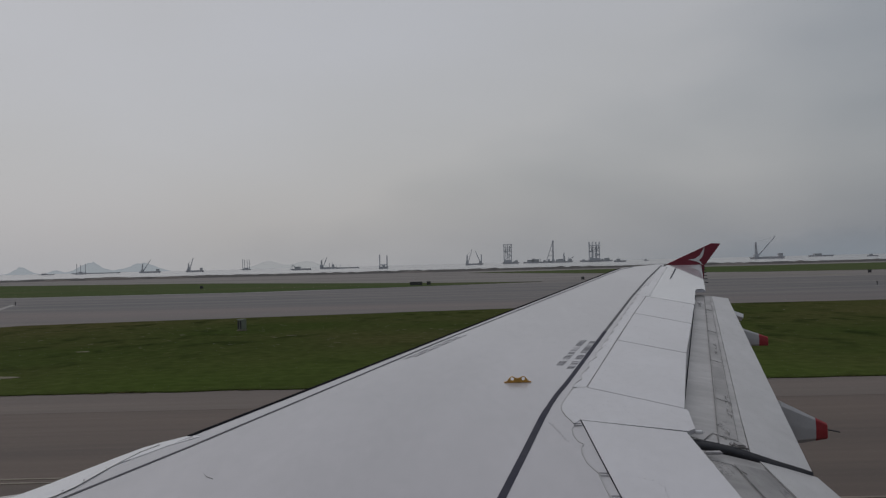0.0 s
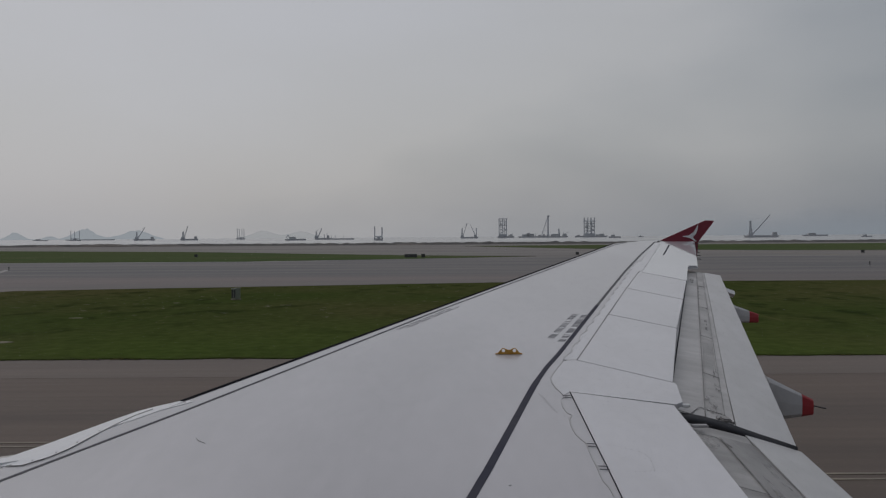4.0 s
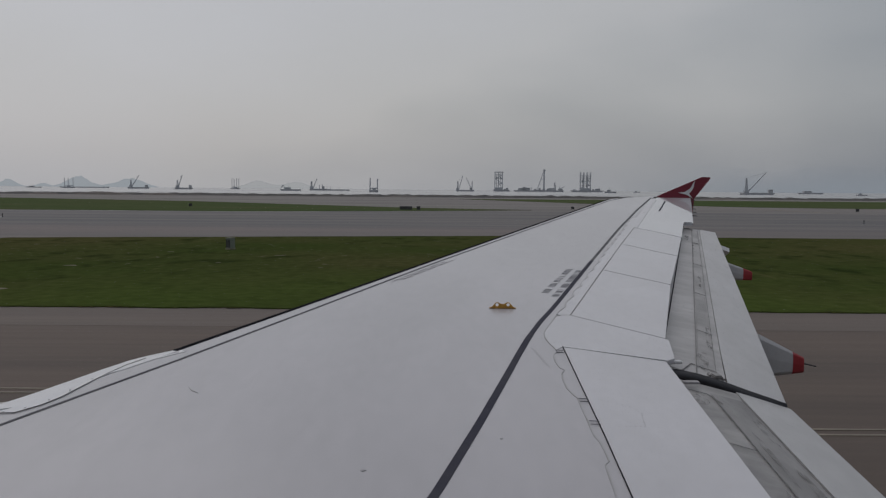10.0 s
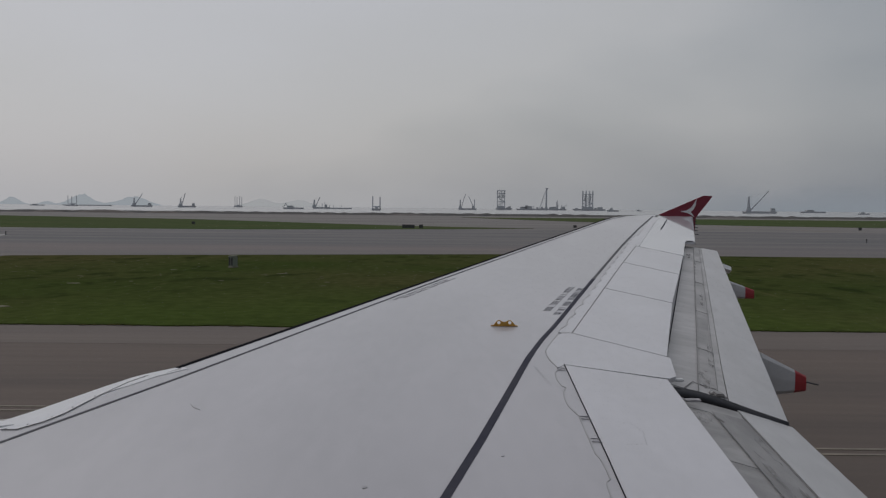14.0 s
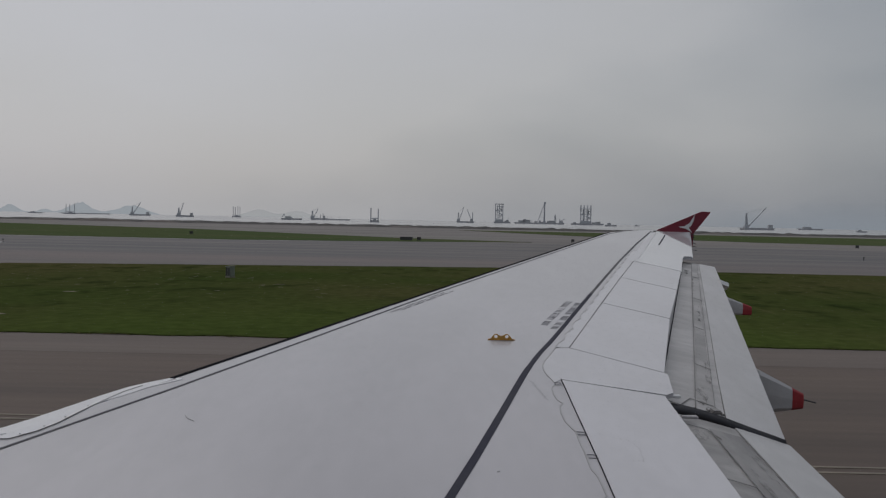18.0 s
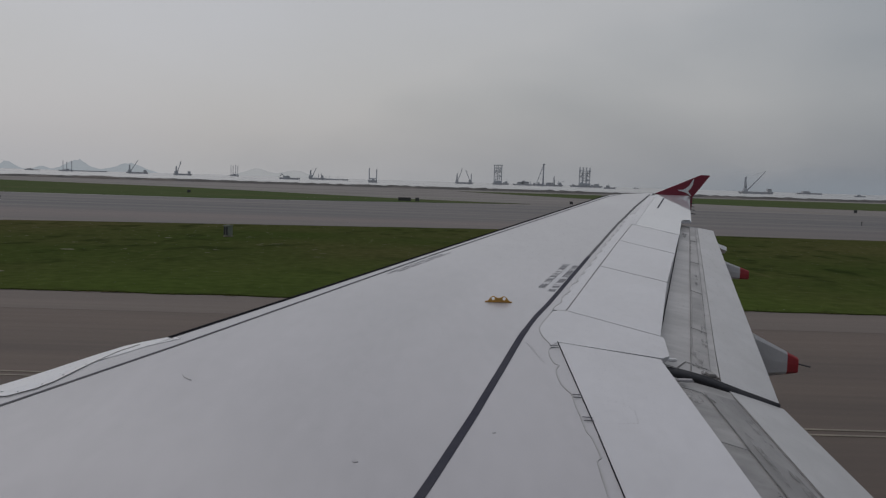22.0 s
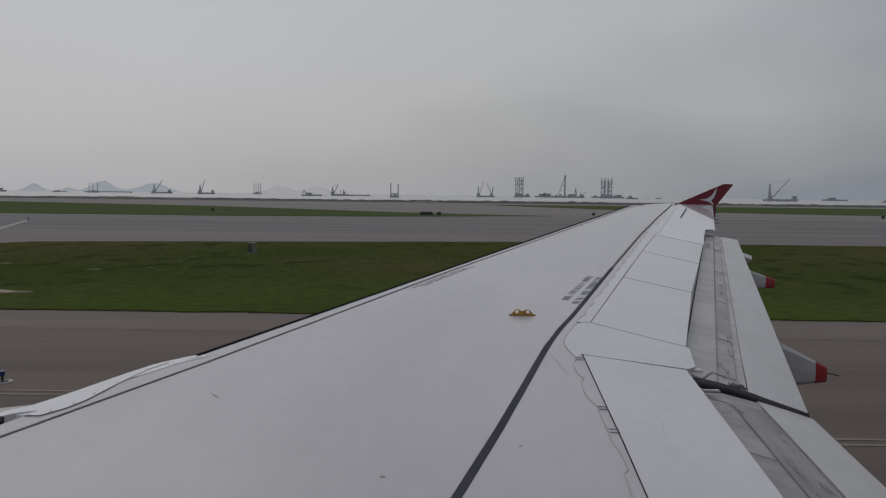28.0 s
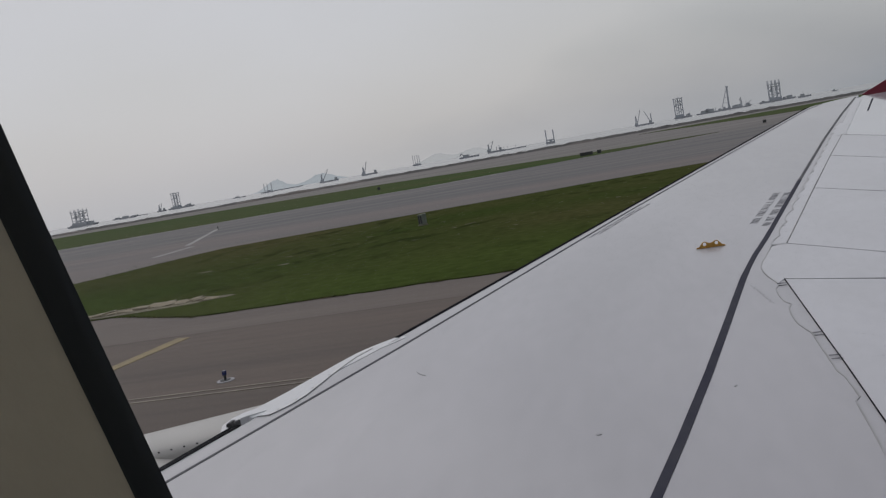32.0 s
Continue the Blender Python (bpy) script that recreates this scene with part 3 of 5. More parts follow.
for k in range(2600):
    x = rng.uniform(-900, 900)
    y = 455 + rng.uniform(-7, 7)
    r = rng.uniform(0.35, 1.1) * (1.7 if k % 17 == 0 else 1.0)
    z = 0.1 + 0.5 * (1 - abs(y - 455) / 7) + 0.6 * max(0, noise.noise((x * 0.012, 4, 0)))
    ring = [bm.verts.new((x + r * math.cos(t + k) * rng.uniform(0.8, 1.3), y + r * math.sin(t + k), z - 0.9)) for t in (0, 1.26, 2.5, 3.77, 5.0)]
    tip = bm.verts.new((x + rng.uniform(-0.4, 0.4) * r, y, z + r * 0.25))
    for j in range(5):
        bm.faces.new((ring[j], ring[(j + 1) % 5], tip))
tagged(part("seawall_rocks", bm, ROCK), "low dark rubble seawall along the shore", "seawall", kind="stuff")
for cx, lx, h in ((-180, 16, 1.5), (-212, 9, 0.9), (-150, 10, 1.2), (-20, 9, 0.7), (-330, 12, 1.0), (-560, 20, 1.4), (150, 12, 0.7)):
    bm = bmesh.new()
    rings = []
    for j in range(5):
        u = j / 4
        rings.append([bm.verts.new((cx + lx * (1 - u * 0.8) * math.cos(t) * (1 + 0.2 * noise.noise((cx, t, u))), 445 + 5 * (1 - u * 0.8) * math.sin(t),
                                    h * (1 - (1 - u) ** 2) * (1 + 0.25 * noise.noise((cx * 0.3, t * 1.3, 2))))) for t in [2 * math.pi * i / 18 for i in range(18)]])
    for j in range(4):
        for i in range(18):
            bm.faces.new((rings[j][i], rings[j][(i + 1) % 18], rings[j + 1][(i + 1) % 18], rings[j + 1][i]))
    bm.faces.new(rings[4])
    tagged(part("soil_mound", bm, MOUND), "low brown soil mound by the shore", "mound", "mounds along the shore")


# misty islands and mountains
def ridge(name, mat, y, x0, x1, shape, label, depth=60):
    """A far ridge: its height from shape(u), u from 0 to 1 along it, with a gentle back slope."""
    b = bmesh.new()
    n = 60
    front, crest, back = [], [], []
    for k in range(n + 1):
        u = k / n
        x = x0 + (x1 - x0) * u
        h = max(0.3, shape(u) * (1 + 0.16 * noise.noise((u * 14, y, 1)) + 0.10 * noise.noise((u * 41, y, 4))))
        front.append(b.verts.new((x, y, -2)))
        crest.append(b.verts.new((x, y + depth * 0.4, h)))
        back.append(b.verts.new((x, y + depth, -2)))
    for k in range(n):
        b.faces.new((front[k], front[k + 1], crest[k + 1], crest[k]))
        b.faces.new((crest[k], crest[k + 1], back[k + 1], back[k]))
    ob = tagged(part(name, b, mat, smooth=True), label, "hill", kind="structure")
    ob.visible_shadow = False
    return ob


def hump(u, c, w, h):
    return h * math.exp(-((u - c) / w) ** 2)


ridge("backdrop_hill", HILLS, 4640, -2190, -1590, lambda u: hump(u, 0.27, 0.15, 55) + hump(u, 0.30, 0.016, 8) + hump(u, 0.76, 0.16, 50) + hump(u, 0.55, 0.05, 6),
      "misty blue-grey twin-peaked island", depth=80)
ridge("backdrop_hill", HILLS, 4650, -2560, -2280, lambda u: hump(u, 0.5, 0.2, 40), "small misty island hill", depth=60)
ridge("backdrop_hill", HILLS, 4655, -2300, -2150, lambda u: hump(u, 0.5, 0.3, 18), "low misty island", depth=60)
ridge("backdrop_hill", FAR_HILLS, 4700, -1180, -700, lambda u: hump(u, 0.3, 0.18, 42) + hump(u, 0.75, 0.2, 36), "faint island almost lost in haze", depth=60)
# Tall sheet of painted haze, faded along x, with only a slight crest.
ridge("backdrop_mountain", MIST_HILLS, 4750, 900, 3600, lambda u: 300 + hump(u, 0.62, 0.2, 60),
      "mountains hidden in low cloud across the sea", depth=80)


# ---- the airliner: cabin section, starboard wing, engine ----
airliner = thing("airliner", "white twin-engine airliner with red wingtip fence, standing on the taxiway", "airplane")


def wing_le(y):
    return -1.72 + 0.481 * (y - 5.38) + 1.25 * max(0.0, y - 15.3) ** 2


def spoiler_front(y):
    return max(0.822, 1.004 + 0.32 * (y - 6.41))


def wing_te(y):
    if y > 12.15:
        return 3.522 + 0.32 * (y - 12.15)
    return max(1.362 + 0.038 * (y - 3.5), 1.554 + 0.31 * (y - 5.8))


def wing_section(y):
    """Points round the wing at span y, over the upper surface's plane."""
    le, sf, te = wing_le(y), spoiler_front(y), wing_te(y)
    if y > 15.4:
        sf = min(sf, te - 0.12)
    sf = max(sf, le + 0.08)
    c = te - le
    t = 0.13 * c
    return [(le, 0.0), (le + 0.25 * (sf - le), 0.0), (le + 0.6 * (sf - le), 0.0), (sf, 0.0), (sf + 0.004, -0.034), (te, -0.045), (te + 0.01, -0.085),
            (le + 0.72 * c, -0.6 * t - 0.04), (le + 0.4 * c, -t - 0.05), (le + 0.15 * c, -0.8 * t - 0.04), (le + 0.02 * c, -0.4 * t - 0.03),
            (le - 0.035, -0.09), (le - 0.03, -0.04), (le - 0.015, -0.012)]


bm = bmesh.new()
rows = []
for y in [-0.15, 0.5, 1.5, 2.5, 3.5, 4.5, 5.2, 5.55, 5.7, 6.2, 7, 8, 9, 10, 11, 12, 12.15, 13, 14, 15, 15.3, 15.5, 15.7, 15.85, 15.98]:
    rows.append([bm.verts.new((x, y, wing_z(y) + dz)) for x, dz in wing_section(y)])
for a, b in zip(rows, rows[1:]):
    for k in range(len(a)):
        j = (k + 1) % len(a)
        bm.faces.new((a[k], a[j], b[j], b[k]))
bm.faces.new(rows[0])
bm.faces.new(rows[-1][::-1])
wing = part("wing_skin", bm, WHITE, airliner, "smooth matt white wing upper skin")

# slat: black leading strip, joint line, stencils
LE_Y = [5.4 + 0.5 * k for k in range(21)]
part("slat_edge", ribbon(bmesh.new(), [(wing_le(y) - 0.014, y) for y in LE_Y], 0.036, 0.003, 0.03), GAP, wing, "black slat leading strip")
SEAM_Y = [0.4 + 0.4 * k for k in range(39)]


def seam_x(y):
    return wing_le(y) + max(0.075, min(0.17, 0.17 - 0.028 * (y - 5.2)))


part("slat_joint", ribbon(bmesh.new(), [(seam_x(y), y) for y in SEAM_Y], 0.02, 0.003), SEAM, wing, "grey joint line behind the slat")
bm = bmesh.new()
for row in range(2):
    y0 = 7.68 + 0.10 * row
    for k in range(26):
        y = y0 + k * 0.042
        x = seam_x(y) + 0.055 + 0.045 * row
        if k % 6 != 5:
            ribbon(bm, [(x, y), (x + 0.030, y + 0.006)], 0.009, 0.003)
            if k % 3:
                ribbon(bm, [(x + 0.004, y), (x + 0.016, y + 0.024)], 0.006, 0.0035)
tagged(part("faded_stencil", bm, FADED, wing, "faded unreadable stencil rows"), kind="stuff")

# walkway line
part("walkway_line", ribbon(bmesh.new(), [(-0.80, 0.3), (-0.232, 2.60), (0.012, 3.45), (0.205, 4.16), (0.402, 4.93), (0.52, 5.40), (0.60, 5.71), (0.64, 5.85)],
                            0.043, 0.003), LINE, wing, "dark grey painted walkway line")

part("walkway_line", ribbon(bmesh.new(), [(0.64, 5.85), (0.69, 6.02), (0.76, 6.25), (0.895, 6.64), (1.06, 7.15), (1.61, 8.87)], 0.037, 0.003), LINE, wing)
part("walkway_line", ribbon(bmesh.new(), [(1.61, 8.87), (2.46, 11.48), (3.22, 13.7), (3.96, 15.75)], 0.03, 0.003), SEAM, wing, "paler, narrower far end of the walkway line")

# spoilers, fixed panels, aileron
# Black sheet under the panels, painting the shade of their gaps.
part("gap_shade_sheet", slab(bmesh.new(), [(0.76, 0.3), (0.815, 5.55), (1.0, 6.40), (2.72, 11.70), (3.12, 10.85), (1.545, 5.82), (1.43, 5.2), (1.22, 0.3)], -0.0285, 0.004),
     GAP, wing, "dark sheet that paints shade into the spoiler gaps")
JOINTS = [((1.012, 6.44), (1.575, 5.775)), ((1.63, 8.35), (2.12, 7.64)), ((2.18, 10.05), (2.625, 9.215)), ((2.675, 11.53), (3.073, 10.63))]


def inset(points, d):
    c = Vector((sum(p[0] for p in points) / len(points), sum(p[1] for p in points) / len(points)))
    out = []
    for p in points:
        v = Vector(p) - c
        out.append(tuple(c + v * (1 - d / v.length)))
    return out


for (f0, t0), (f1, t1) in zip(JOINTS, JOINTS[1:]):
    part("spoiler", slab(bmesh.new(), inset([f0, t0, t1, f1], 0.004), 0.003, 0.03, 0.003), PANEL, wing, "white spoiler panel")
for f0, t0 in JOINTS:
    part("panel_joint", ribbon(bmesh.new(), [f0, t0], 0.005, 0.0045), STENCIL, wing)
part("fixed_panel", slab(bmesh.new(), inset([(0.772, 5.475), (0.765, 5.53), (0.742, 5.66), (0.735, 5.79), (0.742, 5.90), (0.765, 6.00), (0.805, 6.12), (0.855, 6.27), (0.905, 6.415), (1.012, 6.44),
                                             (1.575, 5.775), (1.592, 5.735), (1.512, 5.303), (1.455, 5.250), (0.824, 5.555)][::-1], 0.004), 0.003, 0.03), PANEL, wing,
     "white fixed panel between the spoilers")
part("spoiler", slab(bmesh.new(), inset([(0.826, 5.552), (0.804, 3.9), (0.788, 3.18), (1.352, 3.06), (1.437, 5.235)], 0.004), 0.003, 0.03, 0.003), PANEL, wing, "white inboard spoiler panel")
part("fixed_panel", slab(bmesh.new(), inset([(0.786, 3.168), (0.80, 2.75), (0.83, 2.4), (0.83, 0.3), (1.23, 0.3), (1.348, 3.05)], 0.004), 0.003, 0.03, 0.003), PANEL, wing, "white fixed inboard panel")
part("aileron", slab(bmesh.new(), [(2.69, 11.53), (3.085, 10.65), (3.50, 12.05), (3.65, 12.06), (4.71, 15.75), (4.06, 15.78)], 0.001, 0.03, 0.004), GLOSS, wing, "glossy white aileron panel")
bm = bmesh.new()
strip = []
for k in range(9):
    y = 11.5 + 0.5 * k
    strip.append([bm.verts.new((xx, y, wing_z(y) + 0.004)) for xx in (spoiler_front(y) - 0.03, 2.68 + 0.3224 * (y - 11.53) + 0.04)])
for p, q in zip(strip, strip[1:]):
    bm.faces.new((p[0], p[1], q[1], q[0]))
part("aileron_cover", bm, PANEL, wing, "white cover strip ahead of the aileron")
part("aileron_bracket", box(bmesh.new(), 3.53, 3.64, 12.07, 12.12, wing_z(12.1) - 0.03, wing_z(12.1) + 0.006, 0.006), GAP, wing, "small dark bracket at the aileron's end")
part("aileron_joint", ribbon(bmesh.new(), [(3.55, 13.57), (3.80, 14.33), (4.05, 15.1)], 0.022, 0.006), LINE, wing, "short dark joint by the wingtip")
part("front_joint", ribbon(bmesh.new(), [(0.8255, 5.56), (0.806, 4.0), (0.787, 3.16)], 0.004, 0.006), GAP, wing, "black joint ahead of the inboard spoiler")
part("front_joint", ribbon(bmesh.new(), [(1.012, 6.44), (1.63, 8.35), (2.18, 10.05), (2.675, 11.53)], 0.007, 0.005), FINE_JOINT, wing)
for y in (5.465, 4.525, 4.19, 3.29):
    for dy in (0, -0.045):
        part("hinge_tick", ribbon(bmesh.new(), [(0.764, y + dy), (0.815, y + dy - 0.006)], 0.004, 0.007), STENCIL, wing)

# wavy sealant edges ahead of the spoilers
wave = [(0.772, 5.47), (0.765, 5.53), (0.742, 5.66), (0.735, 5.79), (0.742, 5.90), (0.765, 6.00), (0.805, 6.12), (0.855, 6.27), (0.90, 6.42), (0.935, 6.445)]
for k in range(178):
    y = 6.46 + k * 0.035
    wave.append((spoiler_front(y) - 0.078 - 0.036 * abs(math.sin(y * 7.5 + 0.6 * noise.noise((y, 3, 1)))) ** 0.7 - 0.012 * noise.noise((y * 1.7, 1, 2)), y))
part("sealant_edge", ribbon(bmesh.new(), wave, 0.006, 0.004), WAVE, wing, "wavy greyish sealant edge")
bm = bmesh.new()
strip = []
for x, y in wave[10:]:
    strip.append([bm.verts.new((xx, y, wing_z(y) + 0.002)) for xx in (x, spoiler_front(y) - 0.004 + 0.03 * max(0.0, (y - 8) / 3.5) ** 1.5)])
for p, q in zip(strip, strip[1:]):
    bm.faces.new((p[0], p[1], q[1], q[0]))
part("sealant_strip", bm, PANEL, wing, "brighter painted strip ahead of the spoilers")
wave = [(0.81, 5.435), (0.762, 5.425), (0.740, 5.37), (0.730, 5.22), (0.740, 5.09), (0.764, 5.047), (0.738, 4.98), (0.726, 4.85), (0.727, 4.70), (0.745, 4.605),
        (0.762, 4.535), (0.757, 4.34), (0.757, 4.19), (0.753, 4.00), (0.768, 3.925), (0.770, 3.79), (0.768, 3.70), (0.744, 3.665), (0.738, 3.58), (0.730, 3.40), (0.722, 3.27),
        (0.714, 3.15), (0.725, 3.02), (0.75, 2.90), (0.80, 2.70), (0.83, 2.4)]
part("sealant_edge", ribbon(bmesh.new(), wave, 0.006, 0.003), WAVE, wing)

# rows of rivet marks and small stains on the skin
bm = bmesh.new()
marks = random.Random(5)
for k in range(14):
    ribbon(bm, [(0.612 + 0.012 * (k % 2) + 0.004 * k, 5.50 - 0.03 * k), (0.618 + 0.012 * (k % 2) + 0.004 * k, 5.50 - 0.03 * k)], 0.006, 0.003)
SCREWS = [Vector(p) for p in ((0.825, 4.535), (0.92, 4.476), (1.035, 4.385), (1.052, 4.30), (1.047, 4.222), (1.029, 4.122), (0.911, 4.117))]
for p, q in zip(SCREWS, SCREWS[1:]):
    n = max(2, int((q - p).length / 0.022))
    for k in range(n):
        c = p.lerp(q, k / n) + Vector((marks.uniform(-0.003, 0.003), marks.uniform(-0.003, 0.003)))
        if marks.random() < 0.75:
            ribbon(bm, [c, c + Vector((marks.uniform(0.004, 0.009), 0))], 0.004, 0.004)
tagged(part("rivet_marks", bm, FADED, wing, "rows of grey rivet marks"), kind="stuff")
bm = bmesh.new()
for x, y, w in ((-0.33, 3.58, 0.010), (0.30, 3.95, 0.005), (-0.9, 3.0, 0.005), (1.10, 7.0, 0.012)):
    ribbon(bm, [(x - w, y), (x + w, y + 0.01)], w * 1.6, 0.003)
tagged(part("paint_chips", bm, FADED, wing, "small dark chips in the white paint"), kind="stuff")

part("scuff_mark", ribbon(bmesh.new(), [(-1.42, 4.68), (-1.39, 4.62), (-1.34, 4.58)], 0.002, 0.003), WAVE, wing, "faint grey scuff mark")

# stencil of two rows, too small to read
bm = bmesh.new()
for row, (xa, ya, xb, yb) in enumerate(((0.915, 7.26, 1.315, 8.42), (0.985, 7.12, 1.395, 8.34))):
    letters = random.Random(3 + row)
    along = Vector((xb - xa, yb - ya)).normalized()
    for k in range(23):
        if k in ((4, 11, 16) if row == 0 else (2, 6, 11, 19)):
            continue
        o = Vector((xa, ya)).lerp(Vector((xb, yb)), k / 23)
        tall, wide = Vector((0.062, -0.012)), along * 0.036
        strokes = [(o - tall / 2, o + tall / 2)] if letters.random() < 0.85 else []
        if letters.random() < 0.75:
            strokes.append((o + wide - tall / 2, o + wide + tall / 2))
        strokes += [(o + tall * h, o + tall * h + wide) for h in letters.sample((-0.45, 0.0, 0.45), letters.choice((1, 2)))]
        for p, q in strokes:
            ribbon(bm, [p, q], 0.0046, 0.003)
tagged(part("stencil", bm, TEXT, wing, "two rows of small grey stencil bars"), kind="stuff")

# yellow hold-point bracket with two eyes
bm = bmesh.new()
by, bz, steps = 6.66, wing_z(6.66), 56
PROFILE = [(-0.108, 0.006), (-0.085, 0.012), (-0.068, 0.034), (-0.052, 0.049), (-0.036, 0.049), (-0.020, 0.040), (-0.008, 0.036), (0.008, 0.036), (0.020, 0.040), (0.036, 0.049),
           (0.052, 0.049), (0.068, 0.034), (0.085, 0.012), (0.108, 0.006)]


def bracket_top(x):
    for (xa, za), (xb, zb) in zip(PROFILE, PROFILE[1:]):
        if xa <= x <= xb:
            return za + (zb - za) * (x - xa) / (xb - xa)
    return 0.0


for cx in (-0.044, 0.044):
    outer, inner = [], []
    for k in range(steps):
        t = 2 * math.pi * k / steps
        r = 0.0135
        inner.append((cx + r * math.cos(t), 0.030 + r * math.sin(t)))
        while r < 0.08:
            x, z = cx + r * math.cos(t), 0.030 + r * math.sin(t)
            if z <= 0 or z >= bracket_top(x) or x * cx < 0:
                break
            r += 0.001
        outer.append((cx + r * math.cos(t), max(0.0, 0.030 + r * math.sin(t))))
    loops = [[bm.verts.new((0.501 + x, by + sy, bz + z)) for x, z in loop] for sy in (-0.007, 0.007) for loop in (outer, inner)]
    for p, q in ((0, 1), (3, 2), (1, 3), (2, 0)):
        for k in range(steps):
            m = (k + 1) % steps
            bm.faces.new((loops[p][k], loops[p][m], loops[q][m], loops[q][k]))
box(bm, 0.393, 0.609, by - 0.012, by + 0.018, bz, bz + 0.009, 0.003)
part("hold_bracket", bm, GOLD, wing, "yellow two-eyed rope bracket")


# ---- flaps ----
def outer_flap(s, y):
    """Place on the outboard flap: s from its hinge, 0, to its trailing edge, 1."""
    v = (y - 5.3) / 6.95
    xh, xt = wing_te(y) - 0.05, 2.25 + 0.258 * (y - 5.34)
    return xh + (xt - xh) * s, wing_z(y) - 0.07 - (0.23 - 0.15 * v) * (0.75 * s + 0.25 * s * s)


def inner_flap(s, y):
    xh, xt = wing_te(min(y, 5.2)) - 0.05, 2.215 + 0.04 * (y - 4.6)
    return xh + (xt - xh) * s, wing_z(y) - 0.07 - 0.23 * (0.75 * s + 0.25 * s * s)


def flap_plate(place, s0, s1, y0, y1, lift, thick, n=6, lip=0.0):
    b = bmesh.new()
    top, low = [], []
    for k in range(n + 1):
        s = s0 + (s1 - s0) * k / n
        rt, rl = [], []
        for m in range(9):
            y = y0 + (y1 - y0) * m / 8
            x, z = place(s, y)
            rt.append(b.verts.new((x, y, z + lift)))
            rl.append(b.verts.new((x, y, z + lift - thick * (1.02 - s))))
        top.append(rt)
        low.append(rl)
    for k in range(n):
        for m in range(8):
            b.faces.new((top[k][m], top[k][m + 1], top[k + 1][m + 1], top[k + 1][m]))
            b.faces.new((low[k][m], low[k + 1][m], low[k + 1][m + 1], low[k][m + 1]))
    for m in range(8):
        b.faces.new((top[0][m], low[0][m], low[0][m + 1], top[0][m + 1]))
        b.faces.new((top[n][m], top[n][m + 1], low[n][m + 1], low[n][m]))
    for k in range(n):
        b.faces.new((top[k][0], top[k + 1][0], low[k + 1][0], low[k][0]))
        b.faces.new((top[k][8], low[k][8], low[k + 1][8], top[k + 1][8]))
    return b


def flap_ribbon(place, line, width, lift):
    """A thin strip over a flap; the line is given as (s, y)."""
    b = bmesh.new()
    pts = [(place(s, y)[0], y, place(s, y)[1] + lift) for s, y in line]
    prev = None
    for k, p in enumerate(pts):
        a, c = Vector(pts[max(k - 1, 0)]), Vector(pts[min(k + 1, len(pts) - 1)])
        d = (c - a).normalized()
        side = Vector((-d.y, d.x, 0)).normalized() * width / 2
        cur = [b.verts.new(Vector(p) + side), b.verts.new(Vector(p) - side)]
        cur += [b.verts.new(v.co - Vector((0, 0, 0.003))) for v in cur]
        if prev:
            b.faces.new((prev[0], prev[1], cur[1], cur[0]))
            b.faces.new((prev[2], cur[2], cur[3], prev[3]))
            b.faces.new((prev[0], cur[0], cur[2], prev[2]))
            b.faces.new((prev[1], prev[3], cur[3], cur[1]))
        prev = cur
    return b


GREY_OUT, GREY_IN = 0.56, 0.59
flap = part("flap", flap_plate(outer_flap, GREY_OUT, 1.0, 5.33, 12.2, 0.0, 0.06), FLAP_WHITE, airliner, "white trailing part of the lowered outboard flap")
part("flap_shroud", flap_plate(outer_flap, 0.0, GREY_OUT - 0.004, 5.36, 12.2, -0.006, 0.09), FLAP_GREY, flap, "oil-stained grey front part of the flap")
part("flap_band", flap_plate(outer_flap, 0.36, 0.48, 5.6, 11.6, -0.002, 0.02), FLAP_MID, flap, "darker stained band on the flap")
for line, w in (([(0.345, 5.45), (0.345, 12.1)], 0.009), ([(0.495, 5.5), (0.495, 12.1)], 0.004), ([(0.345, 7.9), (0.495, 7.85)], 0.006), ([(0.345, 6.55), (0.495, 6.5)], 0.006),
                ([(0.345, 9.4), (0.495, 9.35)], 0.006), ([(0.345, 10.9), (0.495, 10.85)], 0.006)):
    part("panel_joint", flap_ribbon(outer_flap, line, w * 0.75, 0.003), FINE_JOINT, flap)
flap_in = part("flap", flap_plate(inner_flap, GREY_IN, 1.0, 0.4, 5.24, 0.0, 0.06), FLAP_WHITE, airliner, "white trailing part of the lowered inboard flap")
part("flap_shroud", flap_plate(inner_flap, 0.0, GREY_IN - 0.004, 0.4, 5.22, -0.006, 0.09), FLAP_MID, flap_in, "stained grey front part of the flap")
part("flap_band", flap_plate(inner_flap, 0.335, 0.565, 0.4, 5.05, -0.002, 0.02), FLAP_DIRT, flap_in, "darker stained band on the flap")
for line, w in (([(0.33, 0.5), (0.33, 5.0)], 0.009), ([(0.57, 0.5), (0.57, 5.1)], 0.006), ([(0.0, 4.2), (0.33, 4.15)], 0.006), ([(0.33, 3.2), (0.57, 3.15)], 0.006)):
    part("panel_joint", flap_ribbon(inner_flap, line, w * 0.75, 0.003), FINE_JOINT, flap_in)


